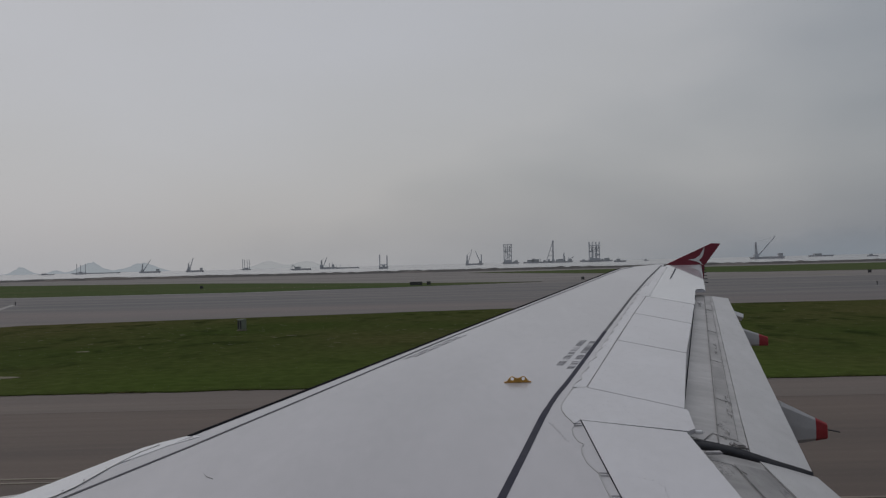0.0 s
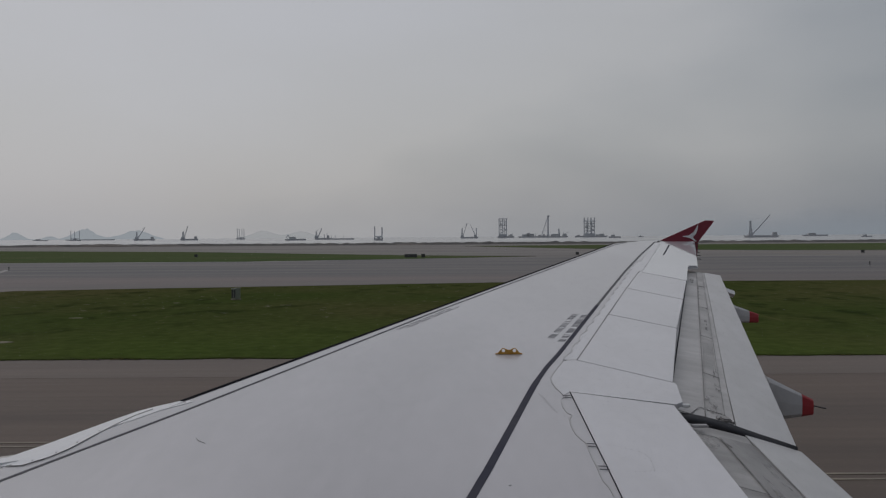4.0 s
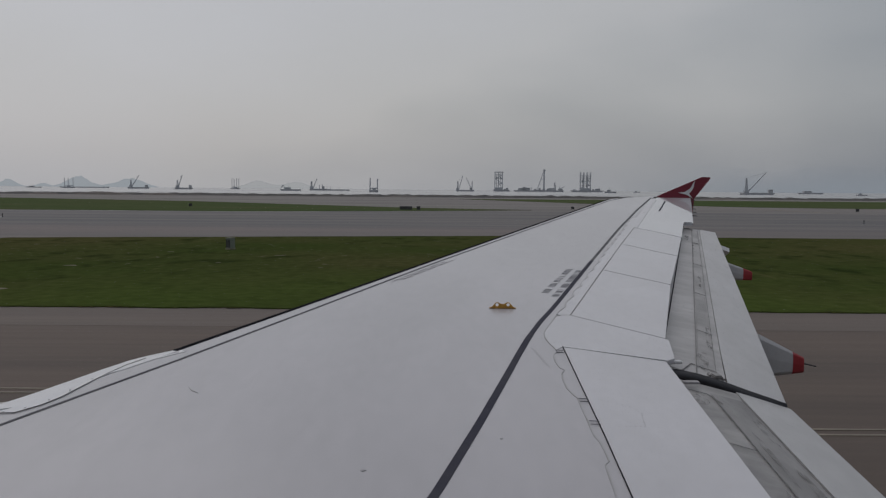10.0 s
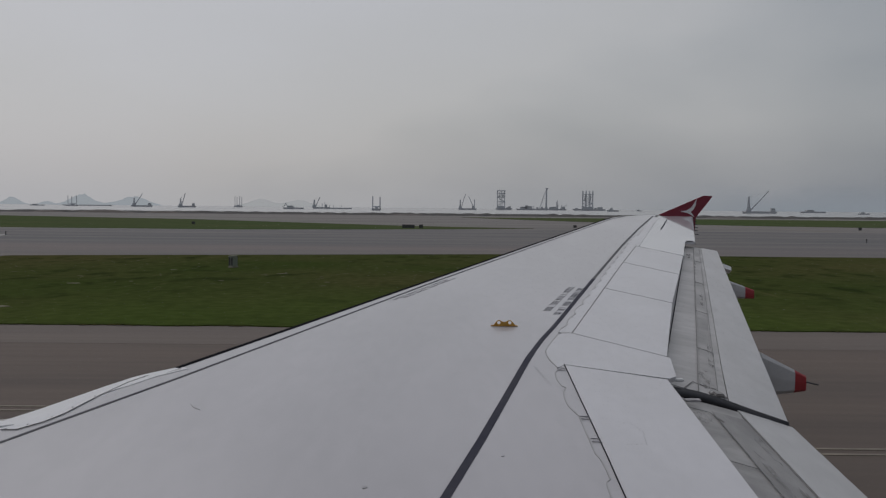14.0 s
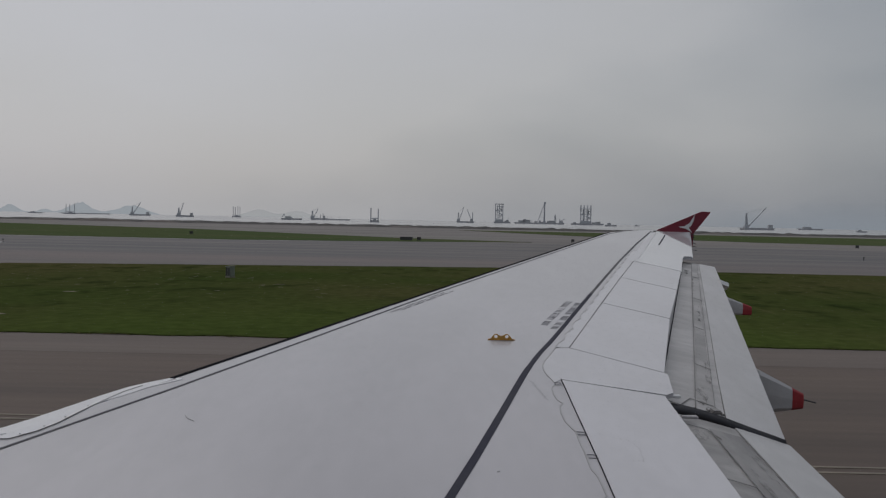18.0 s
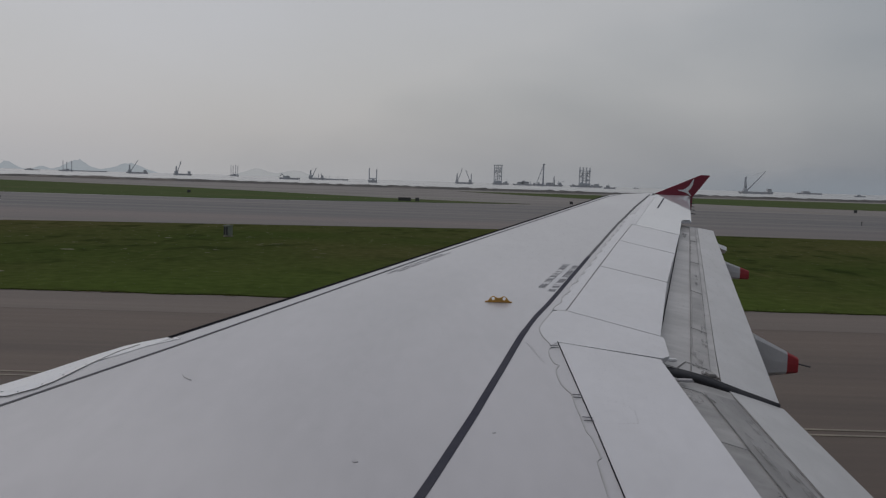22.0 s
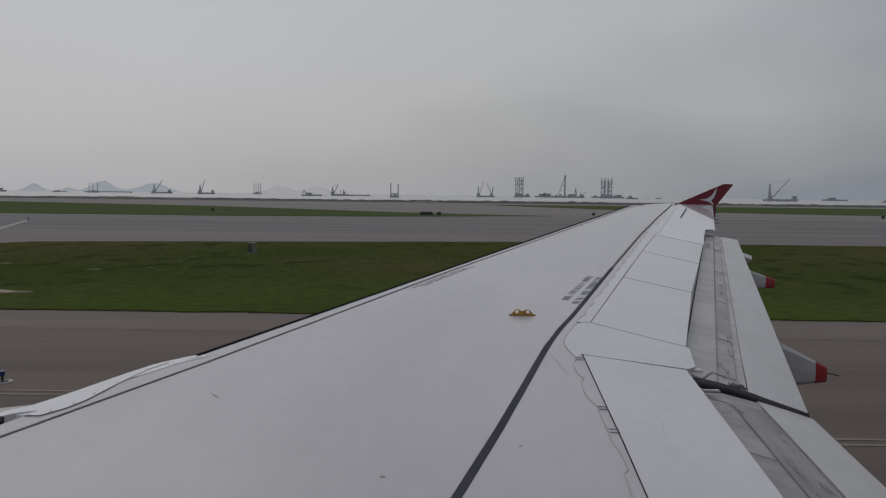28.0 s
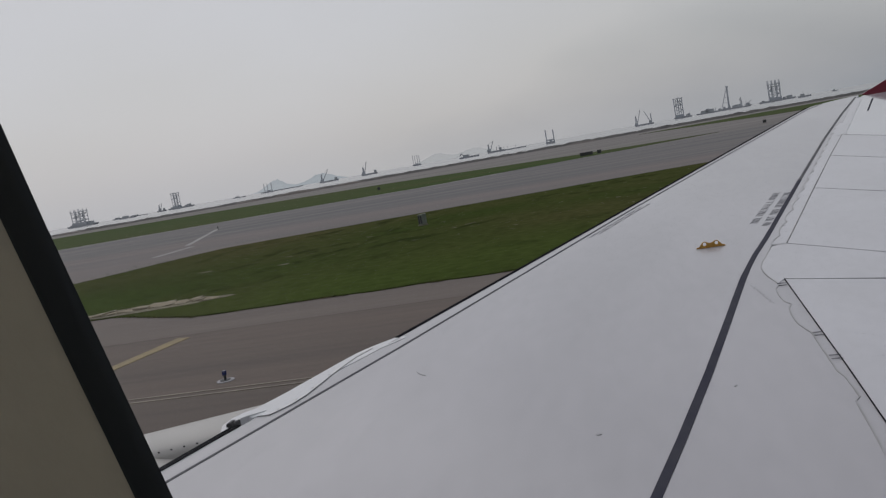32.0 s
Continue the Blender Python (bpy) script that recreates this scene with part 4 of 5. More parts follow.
def flap_shade(place, te, y0, y1, off, w0, w1, n=20):
    """Shade under the spoilers' trailing edge, painted as a dark strip."""
    b, prev = bmesh.new(), None
    for k in range(n + 1):
        y = y0 + (y1 - y0) * k / n
        w = w0 + (w1 - w0) * k / n
        (xa, za), (xb, zb) = place(0, y), place(1, y)
        cur = []
        for x in (te(y) + off, te(y) + off + w):
            z = za + (zb - za) * 0.8 * (x - xa) / (xb - xa) + 0.004
            cur += [b.verts.new((x, y, z)), b.verts.new((x, y, z - 0.004))]
        if prev:
            for i, j in ((0, 2), (2, 3), (3, 1), (1, 0)):
                b.faces.new((prev[i], prev[j], cur[j], cur[i]))
        prev = cur
    return b


part("edge_shade", flap_shade(outer_flap, wing_te, 5.85, 12.1, 0.006, 0.011, 0.009), GAP, flap, "dark strip painted as shade under the spoilers' edge")
part("edge_shade", flap_shade(inner_flap, wing_te, 0.5, 5.1, -0.004, 0.024, 0.024), GAP, flap_in)


def stain(place, parent, s, y, ds, dy, seed, points=22):
    """A stain with a ragged outline on a flap."""
    b, ring = bmesh.new(), []
    for k in range(points):
        t = 2 * math.pi * k / points
        r = 1 + 0.45 * noise.noise((math.cos(t) * 2, math.sin(t) * 2, seed)) + 0.25 * noise.noise((math.cos(t) * 6, math.sin(t) * 6, seed))
        ss, yy = s + ds * r * math.cos(t), y + dy * r * math.sin(t)
        x, z = place(ss, yy)
        ring.append(b.verts.new((x, yy, z + 0.003)))
    x, z = place(s, y)
    mid_v = b.verts.new((x, y, z + 0.003))
    for k in range(points):
        b.faces.new((mid_v, ring[k], ring[(k + 1) % points]))
    return part("oil_stain", b, STAIN, parent, "brownish oil stain")


for s, y, ds, dy, seed in ((0.40, 5.75, 0.05, 0.22, 1), (0.47, 6.4, 0.03, 0.30, 2), (0.43, 8.5, 0.02, 0.45, 3), (0.22, 11.3, 0.05, 0.3, 4), (0.36, 10.3, 0.02, 0.5, 5)):
    stain(outer_flap, flap, s, y, ds, dy, seed)
for s, y, ds, dy, seed in ((0.20, 4.85, 0.07, 0.10, 6), (0.52, 4.55, 0.03, 0.22, 7), (0.50, 3.7, 0.03, 0.30, 8), (0.40, 4.1, 0.02, 0.35, 9), (0.28, 3.4, 0.03, 0.25, 10)):
    stain(inner_flap, flap_in, s, y, ds, dy, seed)

# dark curved seal between the flaps
bm = bmesh.new()
prev = None
for k in range(13):
    s = k / 12
    x, z = outer_flap(s, 5.3)
    ww = 0.046 * (1 - s) ** 0.6 + 0.008
    y = 5.25 + 0.045 * math.sin(math.pi * s)
    z += 0.008 + 0.03 * math.sin(math.pi * min(1, s * 1.3)) * (1 - s)
    cur = [bm.verts.new((x - 0.02, y + ww * 0.6, z)), bm.verts.new((x - 0.02, y, z + 0.018)), bm.verts.new((x - 0.02, y - ww * 0.7, z - 0.02)), bm.verts.new((x - 0.02, y, z - 0.08))]
    if prev:
        for j in range(4):
            bm.faces.new((prev[j], cur[j], cur[(j + 1) % 4], prev[(j + 1) % 4]))
    else:
        bm.faces.new(cur)
    prev = cur
bm.faces.new(prev[::-1])
seal = part("flap_seal", bm, RUBBER, airliner, "black rubber seal between the flaps", smooth=True)
part("seal_clip", box(bmesh.new(), 1.50, 1.555, 5.285, 5.33, wing_z(5.3) - 0.03, wing_z(5.3) - 0.012, 0.004), BRIGHT, seal, "pale metal clip")
part("seal_clip", box(bmesh.new(), 1.50, 1.60, 5.06, 5.11, wing_z(5.1) - 0.09, wing_z(5.1) - 0.075, 0.004), FADED, seal)
part("seal_clip", box(bmesh.new(), 1.80, 1.86, 5.40, 5.50, outer_flap(0.5, 5.45)[1], outer_flap(0.5, 5.45)[1] + 0.025, 0.008), FLAP_DIRT, seal)


for line, w in (([(0.30, 5.62), (0.50, 5.56)], 0.008), ([(0.30, 5.62), (0.22, 5.40)], 0.007), ([(0.10, 5.46), (0.30, 5.42)], 0.006)):
    part("panel_joint", flap_ribbon(outer_flap, line, w, 0.003), FINE_JOINT, flap)
for line, w in (([(0.02, 5.02), (0.30, 5.00)], 0.008), ([(0.30, 5.00), (0.36, 4.86)], 0.006)):
    part("panel_joint", flap_ribbon(inner_flap, line, w, 0.003), FINE_JOINT, flap_in)
bm = bmesh.new()
for k in range(14):
    t, u = math.pi * k / 14, math.pi * (k + 1) / 14
    (xa, za), (xb, zb) = outer_flap(0.50 + 0.055 * math.cos(t), 5.42), outer_flap(0.50 + 0.055 * math.cos(u), 5.42)
    beam(bm, (xa, 5.42 + 0.13 * math.sin(t), za + 0.010), (xb, 5.42 + 0.13 * math.sin(u), zb + 0.010), 0.011, 6)
part("hinge_fitting", bm, FLAP_DIRT, seal, "dark curved hinge fitting")

# flap track fairings with red tails
def fairing(y, x0, x1, z_top0, z_top1, h0, h1, w, red):
    xh, xt = outer_flap(0, y)[0], outer_flap(1, y)[0]

    def rings(u0, u1, n):
        b = bmesh.new()
        prev = None
        for k in range(n + 1):
            u = u0 + (u1 - u0) * k / n
            x, zt, h = x0 + (x1 - x0) * u, z_top0 + (z_top1 - z_top0) * u, h0 + (h1 - h0) * u
            hw = w * (1 - 0.55 * u ** 2) / 2
            if x < xt:
                low_top = min(zt, outer_flap((x - xh) / (xt - xh), y)[1] - 0.075)
                h, zt = h - (zt - low_top), low_top
            cur = [b.verts.new((x, y + hw * sx, zt - h * sz)) for sx, sz in ((-0.72, 0), (0.72, 0), (0.93, 0.10), (1, 0.5), (0.94, 0.88), (0.7, 1), (-0.7, 1), (-0.94, 0.88), (-1, 0.5), (-0.93, 0.10))]
            if prev:
                for j in range(10):
                    b.faces.new((prev[j], cur[j], cur[(j + 1) % 10], prev[(j + 1) % 10]))
            else:
                b.faces.new(cur)
            prev = cur
        b.faces.new(prev[::-1])
        return b
    body = part("flap_fairing", rings(0, red, 24), FAIRING, airliner, "grey flap track fairing with a red tail")
    part("red_tail", rings(red + 0.001, 1.0, 3), TIP_RED, body, "bright red fairing tail")
    return body


f1 = fairing(7.05, 2.35, 3.09, 3.575, 3.20, 0.58, 0.130, 0.27, 0.86)
part("static_wick", beam(bmesh.new(), (3.06, 7.05, 3.15), (3.22, 7.05, 3.115), 0.008), STEEL_DARK, f1, "thin dark discharge rod")
fairing(10.6, 3.28, 3.96, 3.83, 3.585, 0.34, 0.11, 0.26, 0.82)
part("flap_end_piece", beam(bmesh.new(), (3.8, 12.15, 3.86), (4.20, 12.15, 3.72), 0.075), BRIGHT, flap, "small white piece at the flap's outer end")

# wingtip fence
FENCE = [(4.12, 4.49), (4.98, 4.868), (5.14, 4.862), (5.145, 4.845), (5.02, 4.68), (4.84, 4.45), (4.83, 4.26), (4.795, 4.04), (4.765, 4.02), (4.735, 4.24), (4.70, 4.36), (4.66, 4.42), (4.4, 4.43)]
bm = bmesh.new()
a = [bm.verts.new((x, 15.98, z)) for x, z in FENCE]
b = [bm.verts.new((x, 16.02, z)) for x, z in FENCE]
bm.faces.new(a)
bm.faces.new(b[::-1])
for k in range(len(a)):
    j = (k + 1) % len(a)
    bm.faces.new((a[k], b[k], b[j], a[j]))
fence = part("wingtip_fence", bm, RED, airliner, "dark red wingtip fence with a white swoosh shape")
bm = bmesh.new()
sw = [(4.53, 4.565), (4.66, 4.582), (4.755, 4.645), (4.845, 4.80), (4.828, 4.68), (4.79, 4.60), (4.74, 4.553), (4.81, 4.458), (4.685, 4.53)]
a = [bm.verts.new((x, 15.972, z)) for x, z in sw]
b = [bm.verts.new((x, 15.978, z)) for x, z in sw]
bm.faces.new(a)
bm.faces.new(b[::-1])
for k in range(len(a)):
    j = (k + 1) % len(a)
    bm.faces.new((a[k], b[k], b[j], a[j]))
part("swoosh", bm, BRIGHT, fence, "white swoosh shape")
for k in range(6):
    y = 13.1 + 0.48 * k
    te = 3.65 + 0.2873 * (y - 12.06)
    part("static_wick", beam(bmesh.new(), (te - 0.02, y, wing_z(y) - 0.01), (te + 0.07, y, wing_z(y) - 0.02), 0.008), STEEL_DARK, wing, "thin dark discharge wick")

# pylon fairing over the leading edge, engine nacelle, gap of the inner slat
PYLON_JOINT = [(-1.865, 5.251), (-1.934, 5.111), (-1.977, 4.906), (-2.018, 4.681), (-2.054, 4.494), (-2.103, 4.364), (-2.188, 4.245), (-2.265, 4.24)]
bm = bmesh.new()
slab(bm, [(-1.72, 5.43), (-1.88, 5.33), (-1.97, 5.25), (-2.06, 5.07), (-2.252, 4.635), (-2.37, 4.42), (-2.49, 4.345)] + PYLON_JOINT[:1:-1] + [(-1.90, 4.99), (-1.80, 5.20), (-1.64, 5.38)],
     0.003, 0.30, 0.004)


def pylon_z(x, y):
    return wing_z(y) - 0.13 * max(0.0, wing_le(y) - x)


for v in bm.verts:
    v.co.z += pylon_z(v.co.x, v.co.y) - wing_z(v.co.y)
pylon = part("pylon_fairing", bm, BRIGHT, airliner, "bright white pylon fairing at the leading edge")
part("fairing_joint", ribbon(bmesh.new(), PYLON_JOINT, 0.0032, 0.006, 0.004, pylon_z), FINE_JOINT, pylon)
bm = bmesh.new()
for (xa, ya), (xb, yb) in zip(PYLON_JOINT[2:], PYLON_JOINT[3:]):
    x, y = (xa + xb) / 2 - 0.022, (ya + yb) / 2 + 0.012
    ribbon(bm, [(x - 0.003, y), (x + 0.003, y)], 0.006, 0.006, 0.004, pylon_z)
tagged(part("rivets", bm, STENCIL, pylon, "row of small dark screws"), kind="stuff")
part("slat_gap", ribbon(bmesh.new(), [(-2.345, 4.15), (-2.385, 4.06), (-2.52, 3.757), (-2.92, 2.9), (-3.82, 1.0)], 0.042, 0.005, 0.05), GAP, wing, "black gap behind the inner slat")
slat_track = part("slat_track", box(bmesh.new(), -2.405, -2.375, 4.125, 4.20, wing_z(4.2) - 0.05, wing_z(4.2) + 0.018, 0.006), STEEL_DARK, pylon, "dark slat track end")
part("track_roller", box(bmesh.new(), -2.370, -2.348, 4.13, 4.20, wing_z(4.2) - 0.03, wing_z(4.2) + 0.016, 0.005), STEEL_DARK, pylon, "dark metal roller")
part("fairing_lip", slab(bmesh.new(), [(-2.406, 4.057), (-2.445, 4.16), (-2.43, 4.25), (-2.39, 4.32), (-2.33, 4.37), (-2.24, 4.32), (-2.34, 4.27), (-2.385, 4.22), (-2.395, 4.15), (-2.375, 4.06)],
                         0.004, 0.05), BRIGHT, pylon, "white curved lip round the slat track")


def nacelle_ring(x, r, n=40, cy=4.25, cz=2.25):
    return [(x, cy + r * math.cos(2 * math.pi * k / n), cz + r * math.sin(2 * math.pi * k / n)) for k in range(n)]


bm = bmesh.new()
prev = None
for x, r in ((-6.6, 0.86), (-6.68, 0.93), (-6.6, 0.99), (-6.2, 1.06), (-5.2, 1.10), (-4.2, 1.09), (-3.4, 1.06), (-2.9, 1.02), (-2.55, 0.97), (-2.0, 0.86), (-1.2, 0.66)):
    cur = [bm.verts.new(p) for p in nacelle_ring(x, r)]
    if prev:
        for k in range(40):
            bm.faces.new((prev[k], prev[(k + 1) % 40], cur[(k + 1) % 40], cur[k]))
    prev = cur
bm.faces.new(prev)
nacelle = part("engine_nacelle", bm, NACELLE, airliner, "pale grey engine nacelle under the wing", smooth=True)
bm = bmesh.new()
for k in range(12):
    x = -2.75 - 0.14 * k
    t = 1.95
    r = 1.02 + 0.004 * k
    beam(bm, (x, 4.25 + r * math.cos(t), 2.25 + r * math.sin(t)), (x, 4.25 + (r + 0.006) * math.cos(t), 2.25 + (r + 0.006) * math.sin(t)), 0.016, 6)
tagged(part("rivets", bm, STEEL_DARK, nacelle, "row of dark fasteners"), kind="stuff")
bm = bmesh.new()
prev = None
for k in range(13):
    x = -4.6 + 0.19 * k
    crown = 3.425 + 0.122 * (x + 2.3)
    cur = [bm.verts.new((x, 4.20, 2.9))]
    cur += [bm.verts.new((x, 4.46 - 0.27 * math.cos(math.pi * i / 10), crown - 0.085 + 0.085 * math.sin(math.pi * i / 10))) for i in range(11)]
    cur.append(bm.verts.new((x, 4.72, 2.9)))
    if prev:
        for i in range(len(cur) - 1):
            bm.faces.new((prev[i], prev[i + 1], cur[i + 1], cur[i]))
    else:
        bm.faces.new(cur)
    prev = cur
bm.faces.new(prev[::-1])
pylon_ridge = part("pylon", bm, NACELLE, nacelle, "pale rounded pylon on top of the nacelle", smooth=True)
bm = bmesh.new()
for k in range(11):
    x = -2.56 - 0.085 * k
    z = 3.352 + 0.122 * (x + 2.3) + 0.022
    beam(bm, (x, 4.198, z), (x, 4.192, z), 0.008, 6)
tagged(part("fasteners", bm, STEEL_DARK, pylon_ridge, "row of dark fasteners"), kind="stuff")


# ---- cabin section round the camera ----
# Added glowing strip, out of view, to brighten the lining by the window.
CABIN_FILL = bpy.data.materials.new("cabin_fill_light")
CABIN_FILL.use_nodes = True
lit = CABIN_FILL.node_tree.nodes["Principled BSDF"]
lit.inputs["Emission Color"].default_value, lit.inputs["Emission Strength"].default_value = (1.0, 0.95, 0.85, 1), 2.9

CY, CZ, R_IN, R_WALL, R_OUT, PITCH, WX = -1.713, 4.23, 1.87, 1.8755, 1.98, 0.533, 0.0013
TC = math.asin(0.395 / R_IN) + 0.0049
BAYS = range(-6, 7)
X0, X1 = WX - 6.5 * PITCH, WX + 6.5 * PITCH


def hull(x, arc, r, side):
    """A point on a barrel of radius r; arc in metres from the window's height, side 1 starboard, -1 port."""
    t = TC + arc / R_IN
    return (x, CY + side * r * math.cos(t), CZ + r * math.sin(t))


def rounded(k, n, hw, hh, e=3.93, lean=0.071):
    t = 2 * math.pi * k / n
    c, s = math.cos(t), math.sin(t)
    f = (abs(c) ** e + abs(s) ** e) ** (-1 / e)
    return hw * c * f - lean * hh * s * f, hh * s * f


def holed_panel(r, hw, hh, side, thick):
    """One bay of the wall with a rounded opening through it."""
    b, n = bmesh.new(), 48
    for rr in (r, r + thick):
        out = [b.verts.new(hull(*rounded(k, n, PITCH / 2, 0.40, 40, 0.0), rr, side)) for k in range(n)]
        hole = [b.verts.new(hull(*rounded(k, n, hw, hh), rr, side)) for k in range(n)]
        for k in range(n):
            j = (k + 1) % n
            b.faces.new((out[k], out[j], hole[j], hole[k]))
    return b


def window_ring(side):
    b, n = bmesh.new(), 64
    loops = []
    for r, hw, hh in ((R_WALL - 0.0003, 0.1221, 0.1585), (R_WALL - 0.0007, 0.1218, 0.1582), (R_WALL - 0.0003, 0.1209, 0.1573), (R_WALL + 0.001, 0.1194, 0.1558), (R_IN + 0.008, 0.1183, 0.1547),
                      (R_IN + 0.011, 0.125, 0.162), (R_IN + 0.024, 0.165, 0.212), (R_OUT - 0.01, 0.251, 0.369)):
        loops.append([b.verts.new(hull(*rounded(k, n, hw, hh), r, side)) for k in range(n)])
    for p, q in zip(loops, loops[1:]):
        for k in range(n):
            j = (k + 1) % n
            b.faces.new((p[k], p[j], q[j], q[k]))
    return b


def window_pane(side):
    b, n = bmesh.new(), 48
    b.faces.new([b.verts.new(hull(*rounded(k, n, 0.1245, 0.1615), R_IN + 0.0115, side)) for k in range(n)])
    return b


for side in (1, -1):
    meshes = [mesh_of("cabin_wall_panel", holed_panel(R_WALL, 0.1220, 0.1584, side, 0.004), LINING, True), mesh_of("fuselage_panel", holed_panel(R_OUT - 0.012, 0.252, 0.370, side, 0.012), FUSELAGE, True),
              mesh_of("window_gasket", window_ring(side), GASKET, True), mesh_of("window_pane", window_pane(side), PANE)]
    for k in BAYS:
        for me in meshes:
            ob = new(me.name, me)
            ob.parent = airliner
            ob.location = (WX + k * PITCH, 0, 0)
            if me.name.startswith("window_pane"):
                ob.visible_shadow = False


def barrel(r, t0, t1, xa, xb, n=40):
    b = bmesh.new()
    ra = [b.verts.new((xa, CY + r * math.cos(t0 + (t1 - t0) * k / n), CZ + r * math.sin(t0 + (t1 - t0) * k / n))) for k in range(n + 1)]
    rb = [b.verts.new((xb, CY + r * math.cos(t0 + (t1 - t0) * k / n), CZ + r * math.sin(t0 + (t1 - t0) * k / n))) for k in range(n + 1)]
    for k in range(n):
        b.faces.new((ra[k], ra[k + 1], rb[k + 1], rb[k]))
    return b


TU, TL = TC + 0.40 / R_IN, TC - 0.40 / R_IN
for r, name, mat in ((R_WALL, "cabin_lining", LINING), (R_OUT - 0.006, "fuselage_skin", FUSELAGE)):
    part(name, barrel(r, TU, math.pi - TU, X0, X1), mat, airliner, "beige cabin lining" if r == R_WALL else "grey fuselage skin, out of view", True)
    part(name, barrel(r, math.pi - TL, 2 * math.pi + TL, X0, X1), mat, airliner, smooth=True)
part("fill_light_strip", box(bmesh.new(), X0 + 0.1, X1 - 0.1, CY + 0.35, CY + 0.60, CZ + 1.70, CZ + 1.73, 0.005), CABIN_FILL, airliner, "added fill light strip that brightens the window lining")
part("cabin_floor", box(bmesh.new(), X0, X1, CY - 1.6, CY + 1.6, 3.30, 3.36), CARPET, airliner, "dark blue cabin carpet")
for x in (X0, X1):
    b = bmesh.new()
    ring = [b.verts.new((x, CY + (R_OUT - 0.008) * math.cos(2 * math.pi * k / 48), CZ + (R_OUT - 0.008) * math.sin(2 * math.pi * k / 48))) for k in range(48)]
    b.faces.new(ring)
    part("cabin_bulkhead", b, LINING, airliner, "beige bulkhead closing the cabin")
for xa, stations in ((X0, ((-9, 1.0), (-12, 1.0), (-14, 0.86), (-15.6, 0.55), (-16.4, 0.15))), (X1, ((9, 1.0), (12, 0.95), (17, 0.6), (21, 0.15)))):
    b = bmesh.new()
    prev = None
    for x, f in ((xa, 1.0),) + stations:
        cur = [b.verts.new((x, CY + R_OUT * f * math.cos(2 * math.pi * k / 48), CZ + R_OUT * f * math.sin(2 * math.pi * k / 48) + (1 - f) * 0.4)) for k in range(48)]
        if prev:
            for k in range(48):
                b.faces.new((prev[k], prev[(k + 1) % 48], cur[(k + 1) % 48], cur[k]))
        prev = cur
    b.faces.new(prev)
    part("fuselage_skin", b, FUSELAGE, airliner, smooth=True)


def wheel(x, y, r, w):
    b = bmesh.new()
    n = 28
    prev = None
    for dy, f in ((-w / 2, 0.55), (-w / 2, 0.9), (-w * 0.35, 1.0), (w * 0.35, 1.0), (w / 2, 0.9), (w / 2, 0.55)):
        cur = [b.verts.new((x + r * f * math.cos(2 * math.pi * k / n), y + dy, 0.02 + r + r * f * math.sin(2 * math.pi * k / n))) for k in range(n)]
        if prev:
            for k in range(n):
                b.faces.new((prev[k], prev[(k + 1) % n], cur[(k + 1) % n], cur[k]))
        else:
            b.faces.new(cur)
        prev = cur
    b.faces.new(prev[::-1])
    return b


for x, y, r, top_z in ((0.9, CY + 3.8, 0.58, 2.95), (0.9, CY - 3.8 + 2.2, 0.58, 2.5), (-11.6, CY, 0.38, 2.4)):
    leg = part("landing_gear_leg", beam(bmesh.new(), (x, y, r), (x, y, top_z), 0.16, 12), FADED, airliner, "grey landing gear leg", True)
    for dy in (-0.42, 0.42):
        part("tyre", wheel(x, y + dy * (1 if r > 0.5 else 0.6), r, 0.38 if r > 0.5 else 0.2), GAP, leg, "black tyre", True)
    part("axle", beam(bmesh.new(), (x, y - 0.5, r), (x, y + 0.5, r), 0.1, 10), FADED, leg)


# ---- airfield: markings, signs, cabinet, lamps ----
def marking(name, outline, mat, label):
    b = bmesh.new()
    b.faces.new([b.verts.new((x, y, 0.034)) for x, y in outline])
    ext = bmesh.ops.extrude_face_region(b, geom=b.faces[:])
    for v in ext["geom"]:
        if isinstance(v, bmesh.types.BMVert):
            v.co.z = 0.021
    return tagged(part(name, b, mat), label, "marking", kind="structure")


marking("edge_marking", [(3, 15.40), (300, 15.40), (300, 15.50), (3, 15.50)], PALE_LINE, "worn pale yellow double edge line on the taxiway")
marking("edge_marking", [(3, 15.76), (300, 15.76), (300, 15.86), (3, 15.86)], PALE_LINE, "worn pale yellow double edge line on the taxiway")
marking("edge_marking", [(-300, 18.18), (-6.0, 18.18), (-6.0, 18.28), (-300, 18.28)], PALE_LINE, "worn pale yellow double edge line on the taxiway")
marking("edge_marking", [(-300, 18.54), (-6.2, 18.54), (-6.2, 18.64), (-300, 18.64)], PALE_LINE, "worn pale yellow double edge line on the taxiway")
marking("guide_line", [(-17.2, 19.4), (-16.75, 19.3), (-15.95, 26.6), (-16.55, 26.8)], YELLOW, "broad worn yellow guide line")
for x, y in ((-48, 80), (-68, 82), (-88, 83)):
    marking("runway_dash", [(x, y - 4), (x + 1.0, y - 4), (x + 0.4, y + 4.5), (x - 0.6, y + 4.5)], WHITE_LINE, "worn white dash on the runway shoulder")
marking("runway_line", [(-51, 88), (-50.2, 88), (-64, 122), (-64.8, 122)], WHITE_LINE, "thin worn white line across the runway")


marking("runway_edge_line", [(-900, 154.6), (-36, 154.6), (-20, 158.5), (-24, 159.5), (-38, 156.3), (-900, 156.3)], WHITE_LINE, "pale worn line along the runway edge")
marking("runway_edge_line", [(95, 221), (900, 219), (900, 222), (95, 224.5)], PALE_LINE, "pale worn line along the runway edge")
marking("runway_exit_line", [(73, 240), (80, 207), (84, 178), (85.4, 178), (81.6, 207), (74.8, 240)], PALE_LINE, "thin worn pale line on the runway exit")


